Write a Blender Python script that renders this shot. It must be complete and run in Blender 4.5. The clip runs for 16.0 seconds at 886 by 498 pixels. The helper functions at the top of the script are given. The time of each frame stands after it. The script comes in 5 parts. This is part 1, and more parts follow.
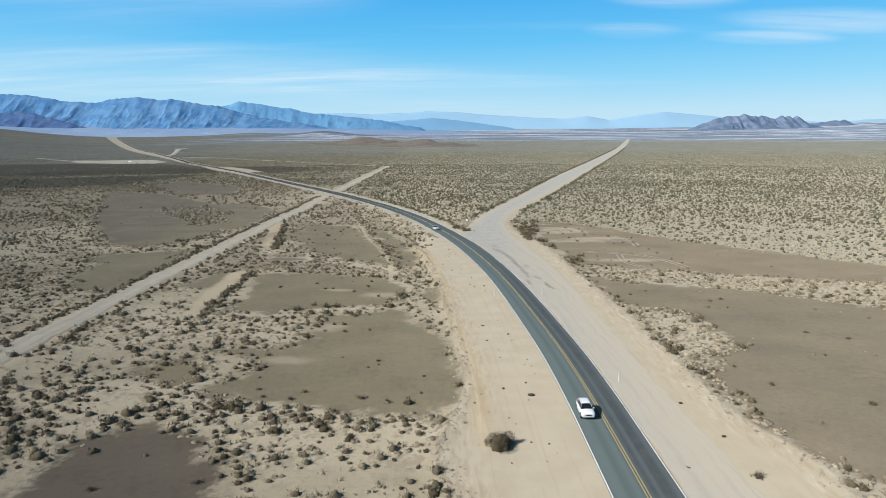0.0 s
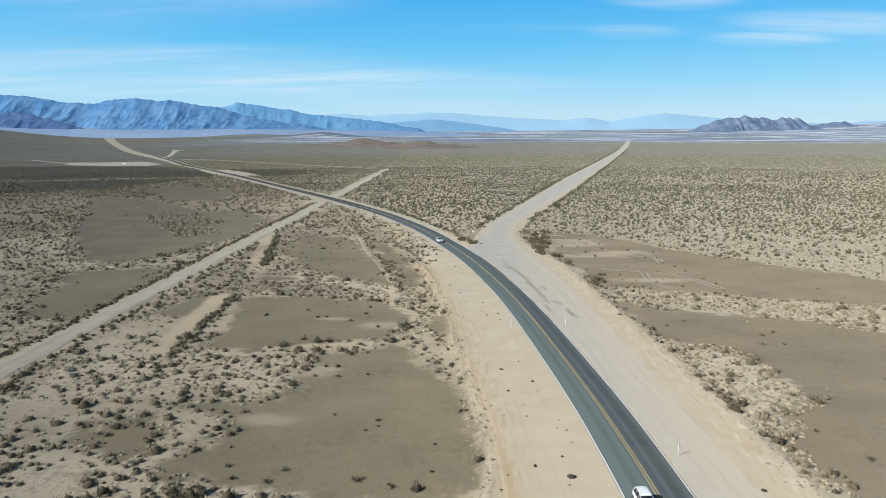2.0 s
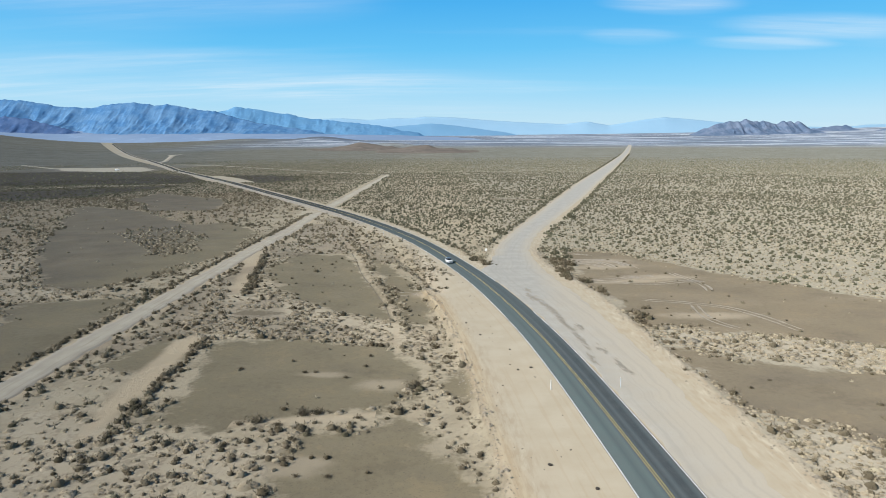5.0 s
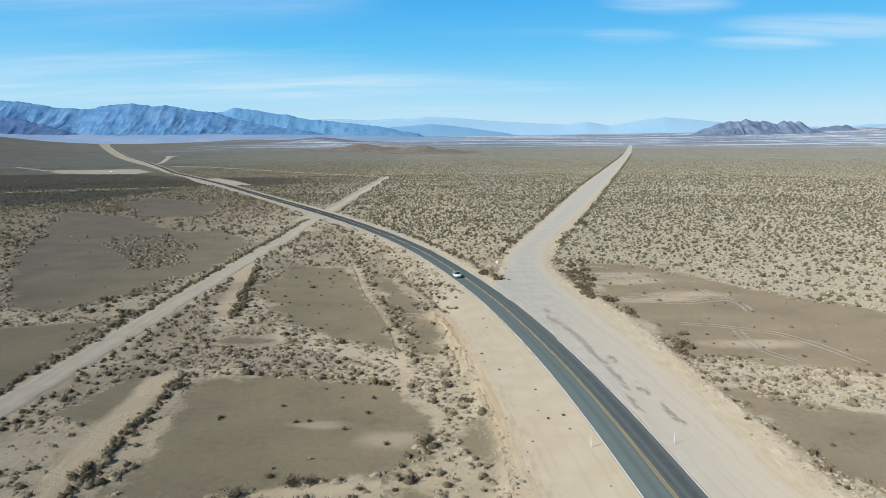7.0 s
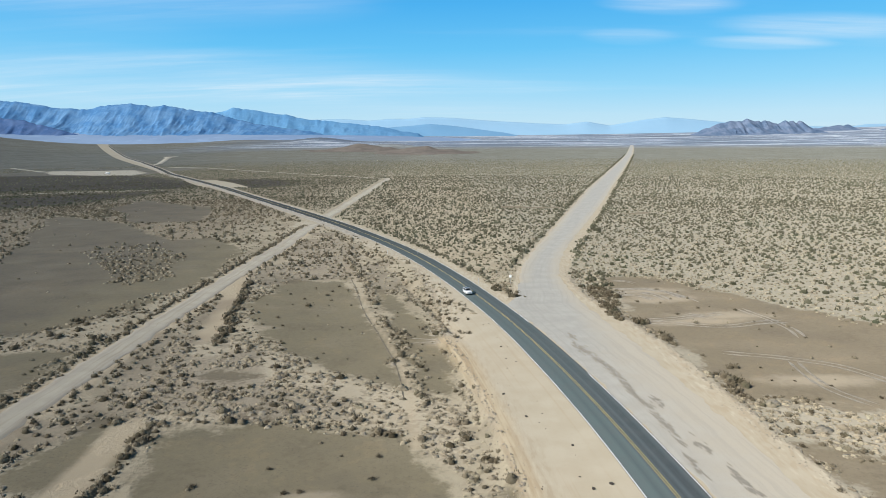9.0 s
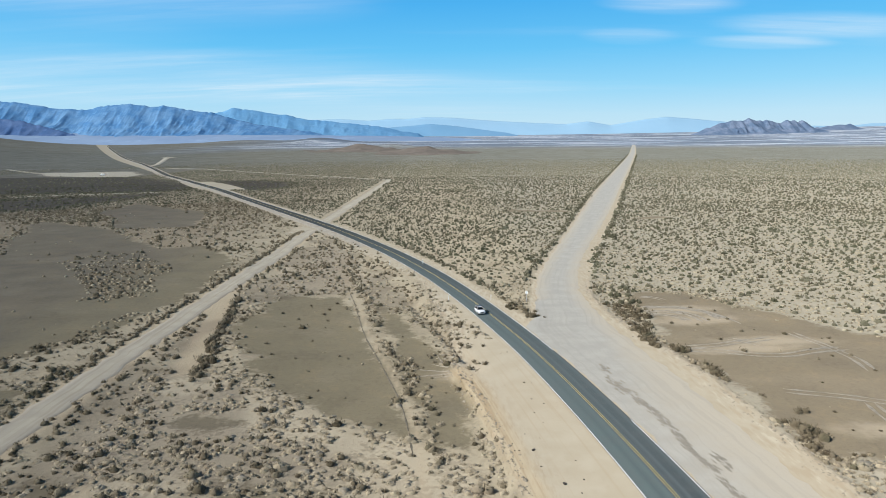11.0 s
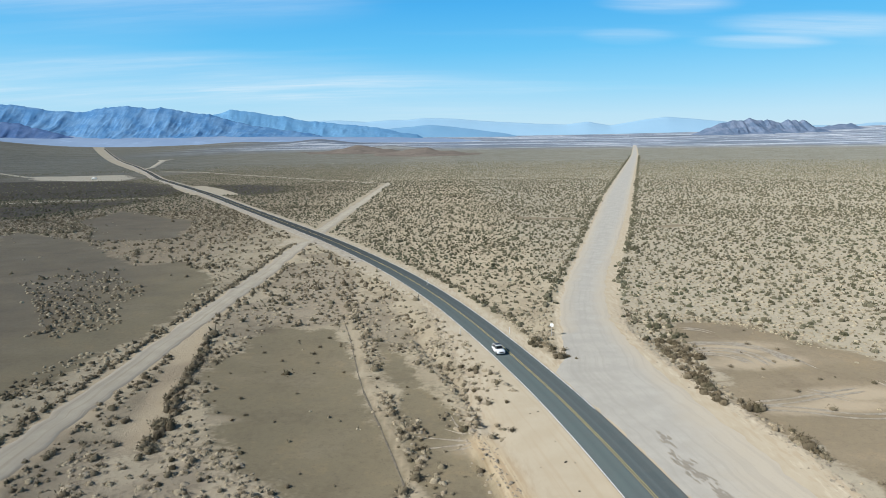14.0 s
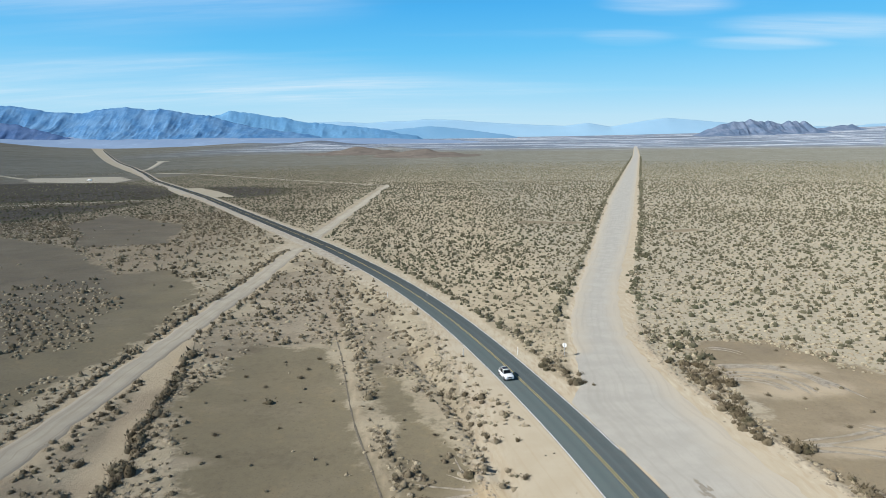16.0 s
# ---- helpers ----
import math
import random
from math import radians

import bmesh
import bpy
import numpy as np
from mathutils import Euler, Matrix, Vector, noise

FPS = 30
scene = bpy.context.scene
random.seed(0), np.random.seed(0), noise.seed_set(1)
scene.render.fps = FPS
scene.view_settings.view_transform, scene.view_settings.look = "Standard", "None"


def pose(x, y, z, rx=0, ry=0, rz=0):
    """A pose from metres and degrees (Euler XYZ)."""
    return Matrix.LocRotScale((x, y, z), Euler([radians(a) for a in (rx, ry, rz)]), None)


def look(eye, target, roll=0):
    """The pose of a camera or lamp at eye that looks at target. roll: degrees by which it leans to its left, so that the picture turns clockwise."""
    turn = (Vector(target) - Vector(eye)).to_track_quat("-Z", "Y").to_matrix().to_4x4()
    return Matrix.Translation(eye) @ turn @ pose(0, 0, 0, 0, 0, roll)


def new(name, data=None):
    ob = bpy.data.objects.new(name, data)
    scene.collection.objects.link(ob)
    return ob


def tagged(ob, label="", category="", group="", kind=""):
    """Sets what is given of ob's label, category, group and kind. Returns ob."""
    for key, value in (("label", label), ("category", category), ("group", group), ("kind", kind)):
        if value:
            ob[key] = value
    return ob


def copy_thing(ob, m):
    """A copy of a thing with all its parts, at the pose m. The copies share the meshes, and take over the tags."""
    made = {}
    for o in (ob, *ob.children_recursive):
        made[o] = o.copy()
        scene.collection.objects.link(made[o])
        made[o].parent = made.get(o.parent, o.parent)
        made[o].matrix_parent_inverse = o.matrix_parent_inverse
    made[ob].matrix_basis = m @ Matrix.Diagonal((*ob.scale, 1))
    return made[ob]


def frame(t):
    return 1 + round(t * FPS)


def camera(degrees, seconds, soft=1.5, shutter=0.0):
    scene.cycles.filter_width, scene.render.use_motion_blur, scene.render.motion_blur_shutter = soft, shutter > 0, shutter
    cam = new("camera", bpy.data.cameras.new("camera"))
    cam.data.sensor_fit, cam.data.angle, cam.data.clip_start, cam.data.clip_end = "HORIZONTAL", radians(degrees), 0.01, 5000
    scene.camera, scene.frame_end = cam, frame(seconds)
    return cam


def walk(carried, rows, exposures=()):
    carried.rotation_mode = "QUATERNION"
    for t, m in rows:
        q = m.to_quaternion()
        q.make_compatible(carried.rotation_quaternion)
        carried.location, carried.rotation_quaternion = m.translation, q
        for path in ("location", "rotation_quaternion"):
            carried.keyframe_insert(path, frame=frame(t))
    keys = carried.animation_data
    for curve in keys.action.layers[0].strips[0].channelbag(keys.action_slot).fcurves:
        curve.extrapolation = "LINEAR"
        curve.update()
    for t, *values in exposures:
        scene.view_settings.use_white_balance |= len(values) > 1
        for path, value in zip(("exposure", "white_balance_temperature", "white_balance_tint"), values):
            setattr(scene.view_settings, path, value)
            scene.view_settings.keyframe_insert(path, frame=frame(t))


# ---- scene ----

cam = camera(70.4, 16.0, soft=0.75)
# seconds, eye x, y, z, yaw, pitch, lean
ROWS = [
    (0.0, 0.04, -0.00, 33.62, 0.151, -10.022, -0.387),
    (0.5, -0.41, 4.53, 34.03, 0.106, -10.044, -0.377),
    (1.0, -0.84, 9.02, 34.31, 0.110, -9.982, -0.331),
    (1.5, -1.35, 13.46, 34.57, 0.057, -9.892, -0.354),
    (2.0, -1.86, 17.92, 34.90, 0.064, -9.920, -0.344),
    (2.5, -2.38, 22.31, 35.19, 0.078, -9.871, -0.364),
    (3.0, -2.88, 26.79, 35.36, 0.067, -9.804, -0.352),
    (3.5, -3.44, 31.24, 35.44, -0.002, -9.660, -0.419),
    (4.0, -3.93, 35.67, 35.59, -0.000, -9.620, -0.420),
    (6.5, -6.77, 56.12, 36.41, -0.072, -9.492, -0.449),
    (7.0, -7.31, 60.06, 36.75, -0.085, -9.525, -0.515),
    (7.5, -7.93, 64.02, 36.95, -0.107, -9.497, -0.503),
    (8.0, -8.48, 68.05, 37.18, -0.122, -9.488, -0.517),
    (8.5, -9.05, 72.11, 37.42, -0.145, -9.511, -0.565),
    (9.0, -9.59, 76.24, 37.60, -0.100, -9.531, -0.558),
    (11.5, -12.11, 97.15, 38.23, -0.079, -9.533, -0.705),
    (12.0, -12.57, 101.24, 38.38, -0.099, -9.534, -0.798),
    (12.5, -13.02, 105.20, 38.57, -0.043, -9.542, -0.788),
    (13.0, -13.46, 109.23, 38.66, -0.007, -9.516, -0.782),
    (13.5, -13.69, 113.14, 39.03, -0.108, -9.303, -0.799),
    (14.0, -13.79, 116.24, 39.40, -0.140, -9.461, -0.873),
    (14.5, -13.74, 119.11, 39.43, -0.118, -9.476, -0.914),
    (15.0, -13.80, 122.05, 39.37, -0.172, -9.387, -0.958),
    (15.5, -13.86, 125.19, 39.33, -0.161, -9.335, -0.901),
    (16.0, -13.99, 128.61, 39.40, -0.148, -9.350, -0.883),
]
walk(cam, [(t, pose(x, y, z, 90 + pitch, 0, yaw) @ pose(0, 0, 0, 0, 0, lean)) for t, x, y, z, yaw, pitch, lean in ROWS],
     exposures=[(0.0, 0.66), (16.0, 0.66)])

# ---------------------------------------------------------------- sky and sun
SUN_EL, SUN_AZ = 37.0, 243.0          # degrees; azimuth clockwise from +y
sun_way = Vector((math.sin(radians(SUN_AZ)) * math.cos(radians(SUN_EL)),
                  math.cos(radians(SUN_AZ)) * math.cos(radians(SUN_EL)), math.sin(radians(SUN_EL))))
sun_data = bpy.data.lights.new("sun", "SUN")
sun_data.energy, sun_data.angle, sun_data.color = 3.55, radians(0.55), (1.0, 0.985, 0.955)
sun = new("sun", sun_data)
sun.matrix_world = look(sun_way * 400, (0, 0, 0))


def node(nt, kind, **at):
    """A node with its properties and inputs set; an input takes a value or a socket."""
    n = nt.nodes.new(kind)
    for key, value in at.items():
        if key.startswith("i_"):
            name = key[2:]
            sock = n.inputs[int(name)] if name.isdigit() else n.inputs[name.replace("_", " ")]
            if isinstance(value, bpy.types.NodeSocket):
                nt.links.new(value, sock)
            else:
                sock.default_value = value
        elif key == "operation":
            n.operation = value
        elif key == "data_type":
            n.data_type = value
        elif key == "blend_type":
            n.blend_type = value
        elif key == "attribute_name":
            n.attribute_name = value
        elif key == "clamp":
            n.clamp = value
        elif key == "noise_dimensions":
            n.noise_dimensions = value
        elif key == "feature":
            n.feature = value
        elif key == "interpolation_type":
            n.interpolation_type = value
    return n


def maths(nt, op, a, b=0.0, c=0.0):
    return node(nt, "ShaderNodeMath", operation=op, i_0=a, i_1=b, i_2=c).outputs[0]


def mix(nt, f, a, b, kind="MIX"):
    n = node(nt, "ShaderNodeMix", data_type="RGBA", blend_type=kind)
    for sock, value in ((n.inputs[0], f), (n.inputs[6], a), (n.inputs[7], b)):
        if isinstance(value, bpy.types.NodeSocket):
            nt.links.new(value, sock)
        else:
            sock.default_value = (*value, 1.0) if isinstance(value, tuple) and len(value) == 3 else value
    return n.outputs[2]


def ramp(nt, f, stops):
    n = nt.nodes.new("ShaderNodeValToRGB")
    while len(n.color_ramp.elements) < len(stops):
        n.color_ramp.elements.new(0.5)
    for e, (at, col) in zip(n.color_ramp.elements, stops):
        e.position, e.color = at, ((*col, 1.0) if len(col) == 3 else col)
    nt.links.new(f, n.inputs[0])
    return n.outputs[0]


def spread(nt, f, lo, hi, a=0.0, b=1.0):
    """f from lo..hi to a..b, clamped and eased."""
    return node(nt, "ShaderNodeMapRange", interpolation_type="SMOOTHSTEP", i_0=f, i_1=lo, i_2=hi, i_3=a, i_4=b).outputs[0]


def grain(nt, where, scale, detail=3.0, rough=0.55):
    return node(nt, "ShaderNodeTexNoise", i_Vector=where, i_Scale=scale, i_Detail=detail, i_Roughness=rough).outputs[0]


world = bpy.data.worlds.new("world")
scene.world = world
world.use_nodes = True
wt = world.node_tree
wt.nodes.clear()
sky = wt.nodes.new("ShaderNodeTexSky")
sky.sky_type, sky.sun_disc = "NISHITA", False
sky.sun_elevation, sky.sun_rotation = radians(SUN_EL), radians(SUN_AZ)
sky.altitude, sky.air_density, sky.dust_density, sky.ozone_density = 700, 1.0, 0.6, 2.0
way = node(wt, "ShaderNodeTexCoord").outputs["Generated"]
axis = node(wt, "ShaderNodeSeparateXYZ", i_0=way).outputs
up = maths(wt, "MAXIMUM", axis[2], 0.0)
# clear desert air: deep blue above, paling to the skyline
tone = ramp(wt, maths(wt, "MULTIPLY", up, 2.0),
            [(0.0, (0.57, 0.78, 0.92)), (0.08, (0.49, 0.765, 0.945)), (0.167, (0.285, 0.68, 0.96)), (0.28, (0.125, 0.56, 0.95)), (0.41, (0.060, 0.45, 0.91)), (0.60, (0.050, 0.19, 0.40)), (1.0, (0.035, 0.085, 0.19))])
clear = mix(wt, 0.90, mix(wt, 1.0, sky.outputs[0], (0.10, 0.10, 0.10), "MULTIPLY"), tone)
# thin high cloud drawn out in streaks
lift = maths(wt, "ADD", up, 0.10)
flat = node(wt, "ShaderNodeCombineXYZ", i_0=maths(wt, "DIVIDE", axis[0], lift), i_1=maths(wt, "MULTIPLY", maths(wt, "DIVIDE", axis[1], lift), 1.0), i_2=0.0).outputs[0]
bent = node(wt, "ShaderNodeMapping", i_Vector=flat, i_Rotation=(0, 0, radians(-8)), i_Scale=(0.22, 1.15, 1.0), i_Location=(2.6, 0.9, 0)).outputs[0]
veil = grain(wt, bent, 1.1, 5.0, 0.58)
wisp = grain(wt, bent, 3.2, 6.0, 0.62)
streaks = maths(wt, "MULTIPLY", spread(wt, veil, 0.30, 0.72), spread(wt, wisp, 0.25, 0.75))
ahead = maths(wt, "MAXIMUM", axis[1], 0.05)
side, rise = maths(wt, "DIVIDE", axis[0], ahead), maths(wt, "DIVIDE", axis[2], ahead)
cloud = maths(wt, "MULTIPLY", spread(wt, veil, 0.50, 0.80), 0.20)
# banks of cirrus: bearing, height, breadth, thickness, weight
for a0, e0, wa, we, k in ((-0.55, 0.098, 0.50, 0.042, 0.78), (-0.08, 0.076, 0.30, 0.032, 0.50), (-0.42, 0.205, 0.30, 0.036, 0.52), (-0.62, 0.160, 0.26, 0.022, 0.36),
                          (0.35, 0.215, 0.10, 0.016, 0.9), (0.60, 0.185, 0.16, 0.018, 0.85), (0.50, 0.158, 0.10, 0.010, 0.8), (0.29, 0.165, 0.07, 0.012, 0.4)):
    u1 = maths(wt, "DIVIDE", maths(wt, "SUBTRACT", side, a0), wa)
    v1 = maths(wt, "DIVIDE", maths(wt, "SUBTRACT", maths(wt, "SUBTRACT", rise, e0), maths(wt, "MULTIPLY", side, -0.02)), we)
    far2 = maths(wt, "ADD", maths(wt, "MULTIPLY", u1, u1), maths(wt, "MULTIPLY", v1, v1))
    cloud = maths(wt, "ADD", cloud, maths(wt, "MULTIPLY", spread(wt, far2, 0.0, 1.6, k, 0.0), maths(wt, "ADD", maths(wt, "MULTIPLY", streaks, 0.9), 0.18)))
cloud = maths(wt, "MINIMUM", cloud, 1.0)
pale = mix(wt, maths(wt, "MULTIPLY", cloud, 0.66), clear, (0.80, 0.90, 0.97))
wt.links.new(node(wt, "ShaderNodeBackground", i_Color=pale, i_Strength=0.64).outputs[0],
             node(wt, "ShaderNodeOutputWorld").inputs[0])

# ---------------------------------------------------------------- materials


def material(name):
    m = bpy.data.materials.new(name)
    m.use_nodes = True
    nt = m.node_tree
    nt.nodes.clear()
    b = nt.nodes.new("ShaderNodeBsdfPrincipled")
    nt.links.new(b.outputs[0], node(nt, "ShaderNodeOutputMaterial").inputs[0])
    return m, nt, b


def bump(nt, b, height, strength, distance):
    n = node(nt, "ShaderNodeBump", i_Strength=strength, i_Distance=distance, i_Height=height)
    nt.links.new(n.outputs[0], b.inputs["Normal"])


def plain(name, colour, rough=0.6, metal=0.0, speck=0.12, size=3.0):
    """A painted or moulded surface with slight dust and wear."""
    m, nt, b = material(name)
    at = node(nt, "ShaderNodeTexCoord").outputs["Object"]
    n = maths(nt, "ADD", maths(nt, "MULTIPLY", grain(nt, at, size), 0.6), maths(nt, "MULTIPLY", grain(nt, at, size * 9), 0.4))
    dark = tuple(c * (1 - 2 * speck) for c in colour)
    nt.links.new(mix(nt, spread(nt, n, 0.3, 0.65), dark, colour), b.inputs["Base Color"])
    nt.links.new(spread(nt, n, 0.3, 0.7, rough * 1.15, rough * 0.9), b.inputs["Roughness"])
    b.inputs["Metallic"].default_value = metal
    return m


def attribute(nt, name):
    return node(nt, "ShaderNodeAttribute", attribute_name=name).outputs["Fac"]


SAND, BARE, DARK = (0.380, 0.328, 0.240), (0.188, 0.157, 0.100), (0.062, 0.054, 0.044)


def ground_material():
    m, nt, b = material("desert_ground")
    at = node(nt, "ShaderNodeNewGeometry").outputs["Position"]
    big, mid, small, fine = grain(nt, at, 0.035, 4), grain(nt, at, 0.22, 4), grain(nt, at, 1.3, 4), grain(nt, at, 7.0, 3)

    def zone(name, soft, a, c, e=0.0):
        d = attribute(nt, name)
        d = maths(nt, "ADD", d, maths(nt, "MULTIPLY", maths(nt, "SUBTRACT", mid, 0.5), a))
        d = maths(nt, "ADD", d, maths(nt, "MULTIPLY", maths(nt, "SUBTRACT", small, 0.5), c))
        d = maths(nt, "ADD", d, maths(nt, "MULTIPLY", maths(nt, "SUBTRACT", big, 0.5), e))
        return spread(nt, d, -soft, soft)

    west0 = spread(nt, node(nt, "ShaderNodeSeparateXYZ", i_0=at).outputs[0], 8.0, 26.0, 1.0, 0.0)
    soil = mix(nt, spread(nt, big, 0.36, 0.66), (0.340, 0.290, 0.196), (0.275, 0.238, 0.163))
    soil = mix(nt, spread(nt, mid, 0.40, 0.68, 0.0, 0.8), soil, (0.425, 0.366, 0.258))
    litter = maths(nt, "MULTIPLY", spread(nt, small, 0.52, 0.60), 0.38)
    soil = mix(nt, litter, soil, (0.150, 0.125, 0.088))
    rust = grain(nt, at, 0.075, 3)
    soil = mix(nt, spread(nt, rust, 0.57, 0.69, 0.0, 0.40), soil, (0.345, 0.262, 0.165))
    soil = mix(nt, spread(nt, rust, 0.30, 0.42, 0.55, 0.0), soil, (0.405, 0.360, 0.262))
    bare = mix(nt, spread(nt, mid, 0.35, 0.7), BARE, (0.230, 0.193, 0.122))
    bare = mix(nt, spread(nt, big, 0.45, 0.7, 0.0, 0.5), bare, (0.255, 0.200, 0.122))
    blown = grain(nt, node(nt, "ShaderNodeMapping", i_Vector=at, i_Scale=(0.05, 0.085, 0.1), i_Rotation=(0, 0, 0.6)).outputs[0], 1.0, 4)
    bare = mix(nt, spread(nt, blown, 0.50, 0.66, 0.0, 0.50), bare, (0.300, 0.250, 0.172))
    bare = mix(nt, spread(nt, blown, 0.32, 0.46, 0.55, 0.0), bare, (0.128, 0.112, 0.084))
    bare = mix(nt, maths(nt, "MULTIPLY", spread(nt, small, 0.52, 0.66), 0.35), bare, (0.125, 0.105, 0.076))
    bare = mix(nt, maths(nt, "MULTIPLY", spread(nt, fine, 0.55, 0.68), 0.40), bare, (0.31, 0.265, 0.20))
    sand = mix(nt, spread(nt, mid, 0.35, 0.65), SAND, (0.406, 0.355, 0.266))
    sand = mix(nt, spread(nt, big, 0.4, 0.7, 0.0, 0.45), sand, (0.405, 0.338, 0.240))
    sand = mix(nt, maths(nt, "MULTIPLY", spread(nt, small, 0.58, 0.74), 0.18), sand, (0.320, 0.260, 0.185))
    sand = mix(nt, west0, mix(nt, 1.0, sand, (0.90, 0.90, 0.90), "MULTIPLY"), sand)
    # wheel marks drawn along the graded sand
    ruts = node(nt, "ShaderNodeMapping", i_Vector=node(nt, "ShaderNodeCombineXYZ", i_0=attribute(nt, "across"), i_1=node(nt, "ShaderNodeSeparateXYZ", i_0=at).outputs[1]).outputs[0], i_Scale=(1.5, 0.035, 1)).outputs[0]
    sand = mix(nt, maths(nt, "MULTIPLY", spread(nt, grain(nt, ruts, 1.0, 3), 0.54, 0.66), 0.20), sand, (0.330, 0.250, 0.155))
    # ground churned by wheels along the edges of the sand
    churn = grain(nt, node(nt, "ShaderNodeMapping", i_Vector=at, i_Scale=(1.5, 0.32, 1), i_Rotation=(0, 0, 0.35)).outputs[0], 1.0, 4, 0.6)
    turned = spread(nt, maths(nt, "ADD", attribute(nt, "sand"), maths(nt, "MULTIPLY", mid, 5.0)), 3.5, 9.0, 1.0, 0.0)
    sand = mix(nt, maths(nt, "MULTIPLY", turned, spread(nt, churn, 0.50, 0.60, 0.0, 0.50)), sand, (0.300, 0.235, 0.155))
    sand = mix(nt, maths(nt, "MULTIPLY", turned, spread(nt, churn, 0.36, 0.44, 0.45, 0.0)), sand, (0.470, 0.415, 0.315))
    brush = mix(nt, spread(nt, mid, 0.3, 0.7), (0.103, 0.112, 0.097), (0.140, 0.149, 0.130))
    brush = mix(nt, spread(nt, big, 0.4, 0.65, 0.0, 0.6), brush, (0.118, 0.120, 0.101))
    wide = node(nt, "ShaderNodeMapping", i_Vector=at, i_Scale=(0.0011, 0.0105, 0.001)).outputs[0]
    # Basin floor with pale streaks; its blue-grey puts haze into the colour.
    hazy_playa = ramp(nt, grain(nt, wide, 1.0, 6, 0.65), [(0.32, (0.082, 0.092, 0.105)), (0.43, (0.129, 0.152, 0.185)), (0.52, (0.156, 0.192, 0.244)), (0.56, (0.520, 0.540, 0.560)), (0.60, (0.170, 0.200, 0.250)), (0.65, (0.440, 0.460, 0.490)), (0.72, (0.101, 0.120, 0.143))])
    west = spread(nt, node(nt, "ShaderNodeSeparateXYZ", i_0=at).outputs[0], -5.0, 45.0, 1.0, 0.0)
    soil = mix(nt, maths(nt, "MULTIPLY", west, 0.60), soil, (0.385, 0.330, 0.236))
    grit = grain(nt, at, 0.060, 4, 0.6)
    soil = mix(nt, maths(nt, "MULTIPLY", spread(nt, grit, 0.50, 0.60), 0.32), soil, (0.195, 0.160, 0.108))
    soil = mix(nt, maths(nt, "MULTIPLY", spread(nt, west, 0.0, 1.0, 1.0, 0.0), 0.70), soil, (0.285, 0.260, 0.202))
    outer = spread(nt, maths(nt, "ADD", node(nt, "ShaderNodeSeparateXYZ", i_0=at).outputs[0], maths(nt, "MULTIPLY", big, 30.0)), -105.0, -70.0, 1.0, 0.0)
    soil = mix(nt, maths(nt, "MULTIPLY", outer, 0.62), soil, (0.195, 0.154, 0.105))
    crust = spread(nt, maths(nt, "ADD", maths(nt, "MULTIPLY", mid, 0.6), maths(nt, "MULTIPLY", small, 0.4)), 0.50, 0.58)
    cream = mix(nt, maths(nt, "MULTIPLY", crust, 0.75), mix(nt, west, (0.385, 0.340, 0.260), (0.500, 0.430, 0.315)), (0.240, 0.200, 0.142))
    soil = mix(nt, maths(nt, "MULTIPLY", zone("thick", 2.5, 9.0, 3.0), 0.5), soil, cream)
    bare = mix(nt, west, mix(nt, 0.62, bare, mix(nt, spread(nt, node(nt, "ShaderNodeSeparateXYZ", i_0=at).outputs[1], 105.0, 165.0), (0.140, 0.120, 0.092), (0.178, 0.146, 0.104))), mix(nt, 0.55, bare, mix(nt, outer, (0.226, 0.188, 0.122), (0.152, 0.127, 0.100))))
    bare = mix(nt, 1.0, bare, mix(nt, west, (0.97, 0.965, 0.955), (0.88, 0.90, 0.91)), "MULTIPLY")
    bare = mix(nt, maths(nt, "MULTIPLY", west, spread(nt, node(nt, "ShaderNodeSeparateXYZ", i_0=at).outputs[1], 67.0, 75.0, 0.75, 0.0)), bare, (0.100, 0.080, 0.064))
    # the flats are blotched and pebbly
    blotch = maths(nt, "ADD", maths(nt, "MULTIPLY", grain(nt, at, 0.11, 5, 0.65), 0.65), maths(nt, "MULTIPLY", grain(nt, at, 0.9, 4, 0.65), 0.35))
    bare = mix(nt, spread(nt, blotch, 0.50, 0.62, 0.0, 0.55), bare, mix(nt, 1.0, bare, (0.74, 0.73, 0.74), "MULTIPLY"))
    bare = mix(nt, spread(nt, blotch, 0.38, 0.48, 0.55, 0.0), bare, mix(nt, 1.0, bare, (1.26, 1.20, 1.12), "MULTIPLY"))
    bare = mix(nt, spread(nt, grain(nt, at, 4.2, 2, 0.5), 0.60, 0.68, 0.0, 0.5), bare, (0.110, 0.095, 0.074))
    col = mix(nt, zone("bare", 1.6, 11.0, 4.0, 14.0), soil, bare)
    col = mix(nt, maths(nt, "MULTIPLY", zone("track", 0.9, 1.4, 0.9), 0.80), col, (0.440, 0.362, 0.250))
    col = mix(nt, maths(nt, "MULTIPLY", zone("dust", 0.6, 1.6, 0.6), 0.48), col, (0.415, 0.350, 0.255))
    far = attribute(nt, "far")
    col = mix(nt, maths(nt, "MULTIPLY", attribute(nt, "dim"), 0.70), col, mix(nt, spread(nt, mid, 0.35, 0.7), (0.090, 0.070, 0.053), (0.140, 0.112, 0.085)))
    belts = grain(nt, node(nt, "ShaderNodeMapping", i_Vector=at, i_Scale=(0.0022, 0.017, 0.01)).outputs[0], 1.0, 5, 0.6)
    brush = mix(nt, spread(nt, belts, 0.50, 0.66, 0.0, 0.55), brush, (0.180, 0.182, 0.156))
    brush = mix(nt, spread(nt, belts, 0.34, 0.47, 0.75, 0.0), brush, (0.078, 0.073, 0.058))
